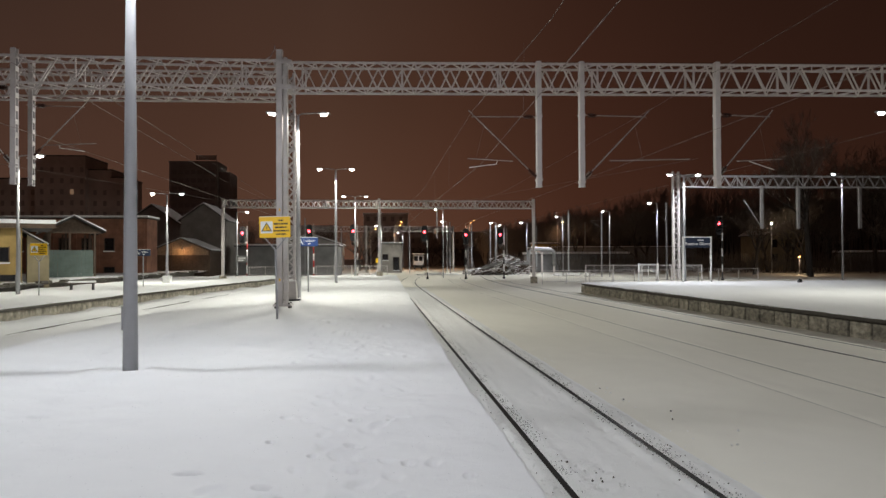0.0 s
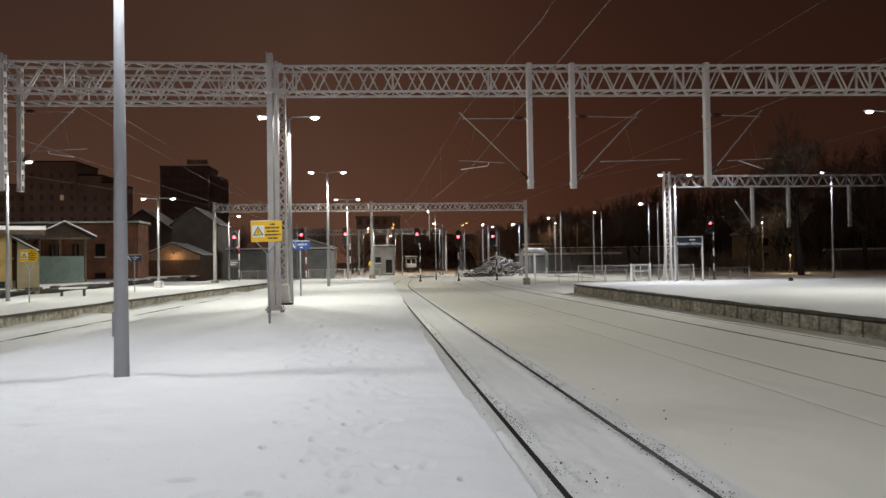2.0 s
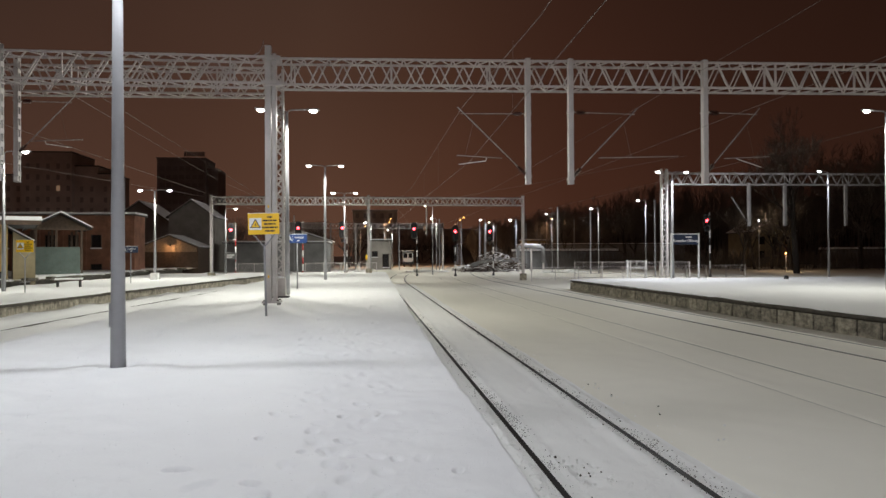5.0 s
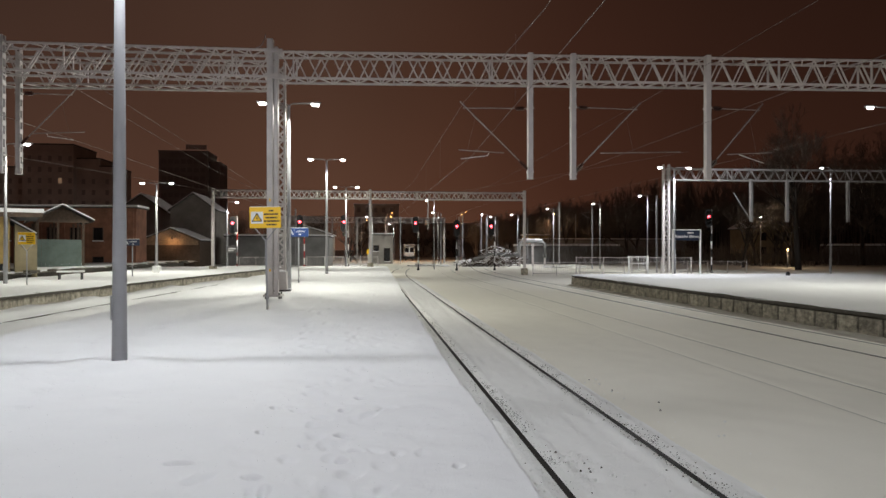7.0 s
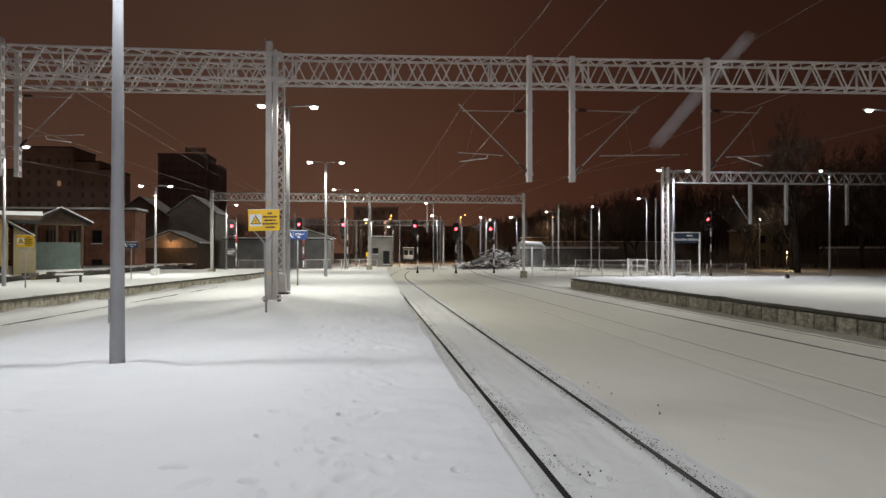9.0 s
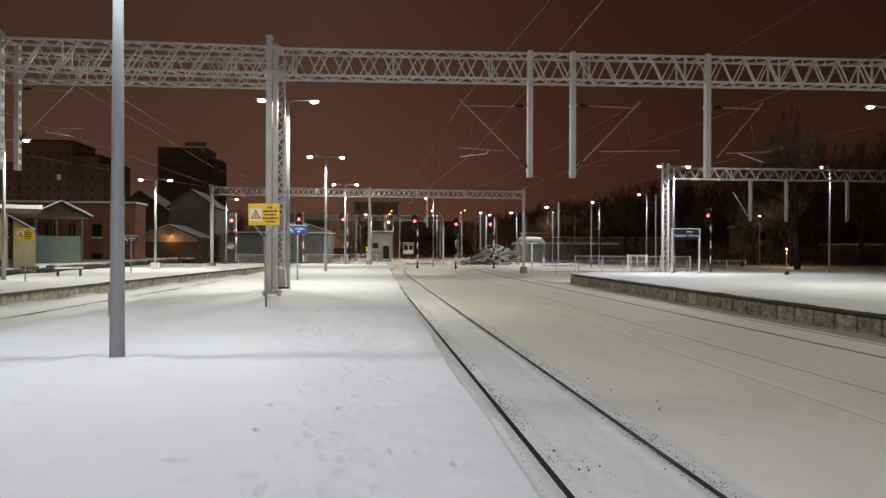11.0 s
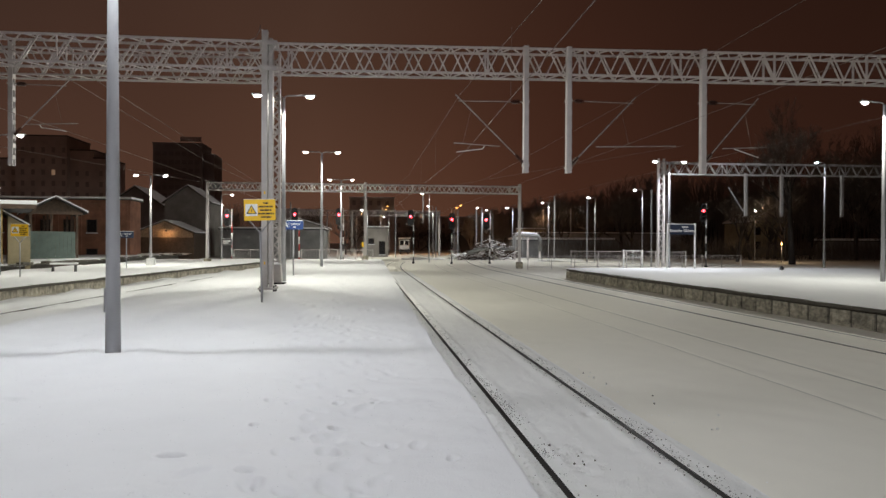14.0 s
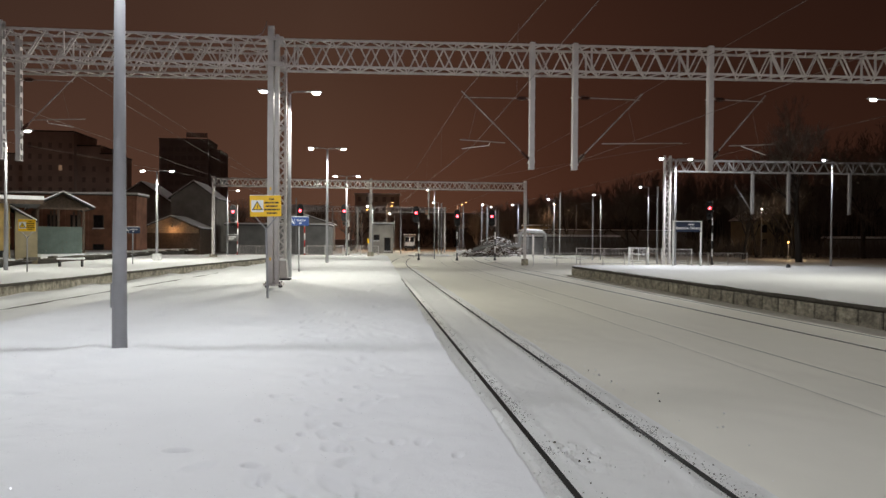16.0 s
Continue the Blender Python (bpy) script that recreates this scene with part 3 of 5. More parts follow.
portal = thing("catenary_portal", pose(0, 0, 0), "light grey lattice portal carrying overhead line brackets across the tracks", "catenary portal")
truss(portal, (-3.238, 23.55, 7.25), (25.375, beam_y(25.375) + 0.15, 7.27), 0.85, 0.72, 0.8175, first=1, every=4)
truss(portal, (-20.0, 23.5, 7.28), (-3.35, 23.5, 7.28), 0.86, 0.72, 1.04)
# front column
part("column", box((-3.30, 23.2, 0.14), (-3.11, 23.5, 8.52), 0.01), STEEL, portal, "smooth boxed steel column")
part("column_side", box((-3.065, 23.26, 0.14), (-2.95, 23.62, 8.3), 0.01), STEEL, portal)
part("cap", box((-3.31, 23.18, 8.52), (-3.10, 23.52, 8.54), 0.006), STEEL, portal)
part("collar", box((-3.40, 23.16, 7.28), (-2.80, 23.8, 7.38), 0.006), STEEL, portal)
part("collar", box((-3.40, 23.16, 8.10), (-2.80, 23.8, 8.2), 0.006), STEEL, portal)
part("base_plate", box((-3.40, 23.08, 0.08), (-2.82, 23.74, 0.15), 0.008), STEEL, portal, "base plate with snow on it")
for bx in (-3.33, -2.89):
    for by in (23.14, 23.68):
        part("anchor_bolt", cone((bx, by, -0.1), (bx, by, 0.2), 0.03, 0.024, 8), DARK, portal)
for zb in (0.9, 3.2):
    part("plate", box((-3.22, 23.188, zb), (-3.17, 23.198, zb + 0.09)), YELLOW, portal, "small yellow warning plate")
part("wire_end", tube([(-3.7, 23.4, 8.24), (-3.5, 23.4, 8.35), (-3.38, 23.4, 8.6), (-3.36, 23.4, 8.75)], 0.012, 6), POLE, portal)

# lattice mast behind it, with its own girder
mast = thing("lattice_mast", pose(-3.37, 27.05, 0), "light grey lattice mast on a flared foot beside the portal column", "catenary mast")
for s in (-1, 1):
    part("channel", box((s * 0.2 - 0.04, -0.14, 0.75), (s * 0.2 + 0.04, 0.14, 8.75), 0.006), STEEL, mast)
for fy in (-0.12, 0.12):
    n = 19
    for i in range(n):
        z0, z1 = 0.9 + i * 0.41, 0.9 + (i + 1) * 0.41
        s = (-1 if i % 2 else 1) * (1 if fy < 0 else -1)
        bar("lacing", mast, (s * 0.2, fy - 0.03, z0), (-s * 0.2, fy - 0.03, z1), 0.06)
    for i in range(0, n, 3):
        z0 = 0.9 + i * 0.41
        bar("batten", mast, (-0.26, fy, z0), (0.26, fy, z0), 0.07)
bm = bmesh.new()
add_box(bm, (-0.27, -0.2, 0.1), (0.27, 0.2, 0.8), 0.02)
for v in bm.verts:
    if v.co.z < 0.5:
        v.co.x *= 1.14
        v.co.y *= 1.2
part("foot", bm, STEEL, mast, "flared plate foot with snow on it")
part("base_plate", box((-0.42, -0.32, 0.04), (0.42, 0.32, 0.1), 0.01), DARK, mast)
part("snow_cap", box((-0.26, -0.22, 0.78), (0.26, -0.14, 0.84), 0.02), SNOW, mast)
truss(mast, (-17.5, 0.9, 7.8), (-0.2, 0.25, 7.8), 0.98, 0.7, 1.04)

for x, zt in ((5.36, 8.16), (6.80, 8.16), (11.39, 8.17)):
    drop_post("hanging_post", pose(x, beam_y(x) - 0.28, 0), zt, 3.99, "light grey hanging post with battens under the portal girder")
drop_post("hanging_post", pose(-11.42, 23.1, 0), 8.35, 4.05, "light grey hanging post with battens under the portal girder")
drop_post("hanging_post", pose(-12.69, 26.9, 0), 8.85, 4.4, "light grey hanging post with battens under the rear girder")
LBL = "steel tube bracket arm with brown insulators holding a contact wire"
cantilever(pose(5.36, beam_y(5.36) - 0.28, 0), -1, 4.22, 6.42, 2.27, 4.83, 0.88, 2.4, LBL)
cantilever(pose(6.80, beam_y(6.80) - 0.28, 0), 1, 4.15, 6.48, 2.25, 4.86, 0.95, 3.75, LBL, "")
cantilever(pose(11.39, beam_y(11.39) - 0.28, 0), 1, 4.3, 6.5, 1.9, 4.85, 0.7, 2.3, LBL, "straight")
cantilever(pose(-12.69, 26.9, 0), 1, 5.4, 7.45, 1.9, 5.88, 0.45, 2.3, LBL)
cantilever(pose(-11.42, 23.1, 0), -1, 4.6, 7.2, 2.1, 5.0, 0.4, 2.2, LBL)


# ---- lanterns ----
def lantern_post(m, arms, height=7.75, colour=WARM, power=POWER, led=LED, label="tall grey tapered lamp post with lit LED lanterns", base_r=0.108, reach=1.08, foot=False, lit=True, group="platform lamp posts", throw=168):
    t = thing("lamp_post", m, label, "lamp post", group)
    part("pole", cone((0, 0, -0.3), (0, 0, height - 0.12), base_r, base_r * 0.5, 20), POLE, t)
    part("service_hatch", box((-base_r - 0.006, -0.05, 0.6), (-base_r + 0.03, 0.05, 0.95), 0.006), POLE, t)
    if foot:
        part("foot", box((-0.28, -0.28, -0.2), (0.28, 0.28, 0.55), 0.03), WHITE, t, "white concrete foot")
    for s in arms:
        part("arm", tube([(0, 0, height - 0.22), (s * 0.05, 0, height - 0.06), (s * 0.18, 0, height - 0.01), (s * (reach - 0.25), 0, height + 0.02)], 0.024, 8), POLE, t)
        bm = bmesh.new()
        add_box(bm, (-0.24, -0.12, -0.03), (0.24, 0.12, 0.035), 0.025)
        for v in bm.verts:
            v.co = Vector((s * (reach + v.co.x), v.co.y * (1.0 - 0.25 * max(0, v.co.x)), height + 0.02 + v.co.z + 0.05 * v.co.x))
        bmesh.ops.recalc_face_normals(bm, faces=bm.faces)
        head = part("lantern", bm, POLE, t, "flat LED lantern head")
        bm = bmesh.new()
        bmesh.ops.create_icosphere(bm, subdivisions=3, radius=1.0, matrix=Matrix.LocRotScale((s * reach, 0, height - 0.045), None, (0.15, 0.10, 0.06)))
        for f in bm.faces:
            f.smooth = True
        part("light_panel", bm, led, head, "glowing white panel")
        if lit:
            li = bpy.data.lights.new("lantern_light", "SPOT")
            li.spot_size, li.spot_blend = radians(throw), 0.12
            li.energy, li.color, li.shadow_soft_size = power, colour, 0.12
            lo = new("lantern_light", li)
            lo.parent = t
            lo.location = (s * reach, 0, height - 0.16)
            lo.rotation_euler = (0, -s * radians(20 if throw < 170 else 3), 0)     # thrown outwards, away from the post
    return t


lantern_post(pose(-3.6, 10.55, 0), (-1, 1), 7.75, COOL, POWER * 0.62, led=LEDCOOL, throw=176)
# unseen post behind the camera, assumed from the front-lit girder, placed by brightness
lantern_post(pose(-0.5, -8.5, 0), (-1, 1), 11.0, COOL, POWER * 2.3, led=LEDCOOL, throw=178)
lantern_post(pose(-3.30, 29.6, 0), (-1, 1), power=POWER * 1.05)
lantern_post(pose(-2.8, 47.75, 0), (-1, 1), power=POWER * 0.85)
lantern_post(pose(-2.15, 68.5, 0), (-1, 1), power=POWER * 1.0)
lantern_post(pose(-18.9, 38.66, LZ), (1,), 7.35, power=POWER * 1.2)
lantern_post(pose(-16.15, 55.4, LZ), (-1, 1), 6.9, power=POWER * 1.0, foot=True)
lantern_post(pose(-15.2, 77.4, -0.5), (1,), 7.3, power=POWER * 1.2)
lantern_post(pose(21.95, 48.05, RZ), (-1, 1), 7.7, COOL, POWER * 1.25)
lantern_post(pose(24.2, 30.0, RZ), (-1,), 8.4, WARM, POWER * 1.7, reach=0.98)
lantern_post(pose(45.0, 63.6, -0.85), (-1,), 10.5, COOL, POWER * 0.9, led=LEDCOOL, reach=0.9)
# unseen post added nearer by on the right platform, power set by track brightness
lantern_post(pose(23.85, 10.0, RZ), (-1,), 7.95, WARM, POWER * 0.6, reach=0.98)
# the yard beyond
for x, y, h, s, c in ((30.91, 74.5, 8.48, -1, COOL), (29.74, 87.0, 8.41, -1, WARM), (26.32, 97.0, 8.32, -1, COOL), (22.40, 103.0, 7.79, -1, COOL), (19.32, 112.0, 8.23, -1, COOL), (8.33, 88.0, 8.74, -1, WARM), (11.83, 118.0, 8.77, -1, WARM), (24.90, 135.0, 8.98, -1, COOL), (5.01, 137.0, 7.52, -1, WARM), (0.66, 112.0, 7.76, -1, WARM)):
    lantern_post(pose(x, y, -0.85), (s,), h, c, POWER * 1.1, reach=0.9, base_r=0.07, group="yard lamp posts", label="distant grey lamp post with a lit lantern")
for x, y, h in ((4.03, 150.0, 10.43), (3.46, 140.0, 9.22), (21.38, 160.0, 11.20), (19.11, 150.0, 10.15), (34.20, 130.0, 9.34), (-1.40, 150.0, 8.83)):
    lantern_post(pose(x, y, -0.85), (1,), h, (1, 0.55, 0.28), POWER * 0.6, led=SODIUM, base_r=0.07, throw=170, group="street lamps", label="distant street lamp with an orange sodium light")


# ---- signals ----
def signal(m, height, stripe=REDPAINT, lamp_z=0.25, side=0.0, label="railway light signal showing red on a striped post", post_h=None):
    """A colour light signal: striped post, oval dark board, hooded lenses, number plate left blank."""
    t = thing("railway_signal", m, label, "railway signal", "light signals")
    ph = post_h or height - 1.5
    n = max(4, int(ph / 0.75))
    for i in range(n):
        part("post_band", cone((0, 0, ph * i / n), (0, 0, ph * (i + 1) / n), 0.075, 0.075, 10), stripe if i % 2 == 0 else WHITE, t)
    part("base", cone((0, 0, -0.15), (0, 0, 0.25), 0.2, 0.12, 10), DARK, t)
    bm = bmesh.new()
    prof = []
    for k in range(24):
        a = 2 * math.pi * k / 24
        x, z = math.cos(a) * 0.36, math.sin(a) * 0.36
        prof.append((x, z + (0.62 if z > 0 else -0.62)))
    fr = [bm.verts.new((side + x, -0.14, height - 0.7 + z)) for x, z in prof]
    bk = [bm.verts.new((side + x, -0.09, height - 0.7 + z)) for x, z in prof]
    bm.faces.new(fr)
    bm.faces.new(bk[::-1])
    for k in range(24):
        bm.faces.new((fr[k], bk[k], bk[(k + 1) % 24], fr[(k + 1) % 24]))
    bmesh.ops.recalc_face_normals(bm, faces=bm.faces)
    board = part("board", bm, DARK, t, "black oval signal board")
    for i, dz in enumerate((0.62, 0.2, -0.22, -0.64)):
        z = height - 0.7 + dz
        lit = abs(dz - 0.2) < 0.01
        part("lens", cone((side, -0.15, z), (side, -0.17, z), 0.15 if lit else 0.1, 0.145 if lit else 0.09, 16), REDGLOW if lit else DARK, board, "glowing red lens" if lit else "")
        bm = bmesh.new()
        for a0 in range(12):
            a, b = math.pi * a0 / 12, math.pi * (a0 + 1) / 12
            vs = [bm.verts.new((side + 0.19 * math.cos(q), yy, z + 0.19 * math.sin(q))) for q, yy in ((a, -0.14), (b, -0.14), (b, -0.42), (a, -0.42))]
            bm.faces.new(vs)
        bmesh.ops.solidify(bm, geom=bm.faces[:], thickness=0.012)
        part("hood", bm, DARK, board)
    part("housing", box((side - 0.2, -0.09, height - 1.5), (side + 0.2, 0.12, height + 0.1), 0.03), DARK, t)
    bm = bmesh.new()
    vs = [bm.verts.new(v) for v in ((side - 0.26, -0.12, height - 1.78), (side + 0.26, -0.12, height - 1.78), (side, -0.12, height - 2.2))]
    bm.faces.new(vs)
    bmesh.ops.solidify(bm, geom=bm.faces[:], thickness=0.03)
    part("plate", bm, WHITE, t, "white triangular plate")
    part("bracket", box((min(0, side) - 0.06, -0.08, height - 1.66), (max(0, side) + 0.06, 0.08, height - 1.52)), STEEL, t)
    if abs(side) > 0.1:
        part("ladder", box((-0.03, -0.03, 0), (0.03, 0.03, height + 0.3)), STEEL, t)
    return t


BW = DARK
signal(pose(5.95, 82.8, -0.82), 6.1, BW, side=-0.35)
signal(pose(10.45, 81.9, -0.82), 5.72, BW)
signal(pose(15.15, 82.6, -0.82), 5.75, BW, side=-0.45)
signal(pose(-14.6, 80, -0.82), 5.9, REDPAINT, side=-0.5)
signal(pose(-7.2, 80, -0.82), 6.1, REDPAINT, side=-0.5)
signal(pose(-2.25, 80, -0.82), 6.1, BW, side=-0.5)
signal(pose(36.6, 71, -0.82), 6.5, BW, side=-0.4)


# ---- signs ----
def text_part(name, words, size, m, mat, parent, align="CENTER", bold=0.0):
    cu = bpy.data.curves.new(name, "FONT")
    cu.body, cu.size, cu.align_x, cu.align_y, cu.extrude, cu.offset = words, size, align, "CENTER", 0.002, bold
    ob = bpy.data.objects.new(name, cu)
    scene.collection.objects.link(ob)
    dg = bpy.context.evaluated_depsgraph_get()
    me = bpy.data.meshes.new_from_object(ob.evaluated_get(dg))
    bpy.data.objects.remove(ob)
    me.materials.clear()
    me.materials.append(mat)
    t = new(name, me)
    t.parent = parent
    t.matrix_basis = m @ pose(0, 0, 0, 90)
    return t


def warning_sign(m, w, h, z, label, group="high voltage warning signs"):
    """A yellow board on a forked post: white panel with a black flash triangle, and lines of print as bars."""
    t = thing("warning_sign", m, label, "warning sign", group)
    part("post", cone((0, 0.03, -0.2), (0, 0.03, z - 0.32), 0.03, 0.03, 10), POLE, t)
    for s in (-1, 1):
        part("fork", tube([(0, 0.03, z - 0.34), (s * w * 0.36, 0.03, z + 0.02)], 0.02, 6), POLE, t)
    board = part("board", box((-w / 2, -0.012, z), (w / 2, 0.012, z + h), 0.006), YELLOW, t, "yellow enamel board")
    pw = h * 0.56
    cx, cz = -w / 2 + pw * 0.62, z + h * 0.5
    part("panel", box((cx - pw / 2, -0.017, cz - pw / 2), (cx + pw / 2, -0.0125, cz + pw / 2)), WHITE, board, "white square panel")

    def tri(r, y, mat, nm):
        part(nm, plate([(cx + r * math.cos(a), cz - pw * 0.08 + r * math.sin(a)) for a in (math.pi / 2, math.pi * 7 / 6, math.pi * 11 / 6)], y, y + 0.003), mat, board)
    tri(pw * 0.52, -0.0205, DARK, "triangle_border")
    tri(pw * 0.38, -0.0245, YELLOW, "triangle")
    f = [(0.02, 0.2), (-0.06, 0.0), (0.0, 0.0), (-0.03, -0.17), (0.07, 0.05), (0.01, 0.05), (0.07, 0.2)]
    part("flash", plate([(cx + a * pw, cz - pw * 0.1 + b * pw) for a, b in f], -0.0285, -0.0255), DARK, board)
    tx = w * 0.20
    for i, frac in enumerate((0.16, 0.47, 0.38, 0.50, 0.32)):
        zz = z + h * (0.82 - 0.165 * i)
        words = []
        x = tx - frac * w / 2
        k = 0
        while x < tx + frac * w / 2 - 0.01:
            L = min(w * (0.05 + 0.035 * ((i * 3 + k * 5) % 4)), tx + frac * w / 2 - x)
            part("print_bar", box((x, -0.0165, zz - h * 0.036), (x + L, -0.0125, zz + h * 0.036)), DARK, board)
            x += L + w * 0.014
            k += 1
    part("snow_cap", box((-w / 2, -0.015, z + h), (w / 2, 0.015, z + h + 0.012), 0.004), SNOW, t)
    return t


warning_sign(pose(-2.72, 19.22, 0, 0, -1.2, 0), 0.83, 0.57, 2.21, "yellow high voltage warning board on a grey forked post")
warning_sign(pose(-16.95, 36.7, LZ), 0.82, 0.60, 2.05, "yellow high voltage warning board on the low platform")


def sector_sign(m, w, h, z, mat, label, posts=(0.0,), letter=True):
    t = thing("sector_sign", m, label, "platform sign", "platform signs")
    for p in posts:
        part("post", cone((p, 0.05, -0.2), (p, 0.05, z + h), 0.035, 0.035, 10), POLE, t)
    board = part("board", box((-w / 2, -0.04, z), (w / 2, 0.04, z + h), 0.01), mat, t, "dark blue board")
    if letter:
        text_part("letter", "A", h * 0.95, pose(-w * 0.38, -0.046, z + h / 2), WHITE, board)
        part("divider", box((-w * 0.22, -0.044, z + h * 0.12), (-w * 0.21, -0.041, z + h * 0.88)), WHITE, board)
        text_part("word", "sektor", h * 0.42, pose(w * 0.12, -0.046, z + h * 0.64), WHITE, board)
        part("print_bar", box((w * 0.0, -0.044, z + h * 0.22), (w * 0.13, -0.041, z + h * 0.34)), WHITE, board)
    else:
        for i in range(2):
            part("print_bar", box((-w * 0.36, -0.044, z + h * (0.55 - 0.3 * i)), (w * (0.36 - 0.2 * i), -0.041, z + h * (0.75 - 0.3 * i))), WHITE, board)
    part("snow_cap", box((-w / 2, -0.04, z + h), (w / 2, 0.04, z + h + 0.025), 0.01), SNOW, t)
    return t


sector_sign(pose(-3.36, 34.3, 0), 0.95, 0.42, 2.25, BLUE, "blue sector sign with a white letter on a grey post")
sector_sign(pose(-15.55, 48.0, LZ), 0.95, 0.42, 2.05, NAVY, "dark sector sign with a white letter on the low platform")
sector_sign(pose(-14.4, 76.0, -0.3), 1.1, 0.7, 1.6, SHEET, "dim notice board between two posts on the low platform", (-0.55, 0.55), False)
name_sign = thing("station_sign", pose(22.15, 46.55, RZ), "navy station name board with white letters between two posts", "station sign", "platform signs")
for p in (-1.0, 1.02):
    part("post", box((p - 0.05, -0.05, -0.2), (p + 0.05, 0.05, 3.2), 0.01), WHITE, name_sign, "white square post")
nb = part("board", box((-0.80, -0.03, 2.42), (0.97, 0.03, 3.12), 0.008), NAVY, name_sign, "navy enamel board")
part("frame", box((-0.98, -0.05, 3.12), (1.02, 0.05, 3.18), 0.008), WHITE, name_sign)
text_part("name", "Rzeszów Główny", 0.262, pose(0.08, -0.036, 2.68), WHITE, nb, bold=0.006)
part("print_bar", box((0.05, -0.034, 2.9), (0.5, -0.031, 2.98)), WHITE, nb)


# ---- fences ----
def fence(p0, p1, h, step, label, z=0.0, gate=None, mesh=0.12):
    p0, p1 = Vector((*p0, z)), Vector((*p1, z))
    t = thing("fence", pose(0, 0, 0), label, "fence", "platform fences")
    n = max(1, round((p1 - p0).length / step))
    for i in range(n + 1):
        p = p0.lerp(p1, i / n)
        part("post", box((p.x - 0.03, p.y - 0.03, z - 0.3), (p.x + 0.03, p.y + 0.03, z + h), 0.006), STEEL, t)
    for hh in (h - 0.05, 0.12):
        part("rail", tube([p0 + Vector((0, 0, hh)), p1 + Vector((0, 0, hh))], 0.025, 6), STEEL, t)
    m = max(1, round((p1 - p0).length / mesh))
    for i in range(m):
        p = p0.lerp(p1, (i + 0.5) / m)
        bar("slat", t, p + Vector((0, 0, 0.2)), p + Vector((0, 0, h - 0.05)), 0.012, STEEL, "tube")
    return t


fence((17.9, 58.6), (26.2, 54.2), 1.15, 2.1, "light grey mesh fence at the end of the low platform", RZ)
gate = thing("gate", pose(22.5, 56.15, RZ, 0, 0, -27.9), "white tubular gate in the mesh fence", "gate")
for gx0 in (-0.78, 0.78):
    part("post", box((gx0 - 0.05, -0.05, -0.3), (gx0 + 0.05, 0.05, 1.28), 0.01), WHITE, gate)
for gx0 in (-0.68, 0.0, 0.68):
    part("stile", cone((gx0, 0, 0.1), (gx0, 0, 1.18), 0.03, 0.03, 8), WHITE, gate)
for gz in (0.12, 0.62, 1.18):
    part("gate_rail", tube([(-0.7, 0, gz), (0.7, 0, gz)], 0.03, 8), WHITE, gate)
for k in range(9):
    bar("slat", gate, (-0.56 + k * 0.14, 0, 0.12), (-0.56 + k * 0.14, 0, 1.18), 0.012, WHITE, "tube")
fence((-6.2, 71.5), (1.0, 71.5), 1.1, 1.8, "light grey railing across the platform's end", -0.15)
fence((-14.0, 78.0), (-8.6, 77.0), 1.1, 1.8, "light grey railing across the low platform's end", -0.25)
fence((15.5, 64.5), (40.0, 70.0), 1.2, 2.4, "wire mesh fence along the yard", -0.75, mesh=0.2)

# ---- far portals ----
fp = thing("catenary_portal", pose(0, 67, 0), "distant light grey portal spanning the tracks", "catenary portal")
truss(fp, (-14.4, 0, 6.52), (15.2, 0, 6.47), 0.68, 0.55, 0.95, w=0.085, joined=True, web=0.06)
for x, zb in ((-14.45, -0.6), (0.2, -0.3), (15.25, -0.9)):
    part("column", box((x - 0.13, -0.13, zb), (x + 0.13, 0.13, 7.4), 0.01), STEEL, fp)
    part("foot", box((x - 0.3, -0.3, zb), (x + 0.3, 0.3, zb + 0.7), 0.05), CONCRETE, fp)
for x in (-8.5, 5.75):
    part("hanging_post", box((x - 0.055, -0.055, 3.6), (x + 0.055, 0.055, 6.6)), STEEL, fp)
rp = thing("catenary_portal", pose(22.9, 51.6, RZ), "light grey lattice portal on the low platform", "catenary portal")
for s in (-1, 1):
    part("channel", box((s * 0.22 - 0.05, -0.14, 0), (s * 0.22 + 0.05, 0.14, 8.35), 0.006), STEEL, rp)
for i in range(20):
    s = -1 if i % 2 else 1
    bar("lacing", rp, (s * 0.22, -0.13, 0.2 + i * 0.4), (-s * 0.22, -0.13, 0.6 + i * 0.4), 0.06)
truss(rp, (0.2, 0, 7.15), (42.0, 0, 7.3), 0.85, 0.7, 1.0, joined=True, web=0.055, mat=DIMSTEEL)
for x in (6.95, 9.95, 15.1):
    part("hanging_post", box((x - 0.1, -0.1, 3.95), (x + 0.1, 0.1, 7.3), 0.006), DIMSTEEL, rp)
part("bracket", tube([(6.85, 0, 4.2), (5.5, 0, 6.2)], 0.03, 6), POLE, rp)
fp2 = thing("catenary_portal", pose(0, 128, 0), "far portal spanning the yard tracks", "catenary portal")
truss(fp2, (-16, 0, 6.6), (14, 0, 6.6), 0.9, 0.6, 1.2, joined=True, web=0.06)
for x in (-16, -2, 14):
    part("column", box((x - 0.15, -0.15, -0.9), (x + 0.15, 0.15, 7.6)), STEEL, fp2)
MASTS = ((25.75, 92, 8.9), (28.03, 85, 8.1), (30.91, 72, 8.3), (17.11, 100, 7.3), (17.67, 108, 7.8), (16.35, 120, 8.6), (7.58, 105, 8.0), (26.72, 115, 7.8), (5.54, 120, 8.2), (13.64, 130, 8.7), (23.48, 125, 7.9), (38.10, 125, 9.0), (38.06, 84, 8.6), (-9.8, 96, 8.0), (-5.5, 108, 7.5), (-12.4, 92.0, 7.0))
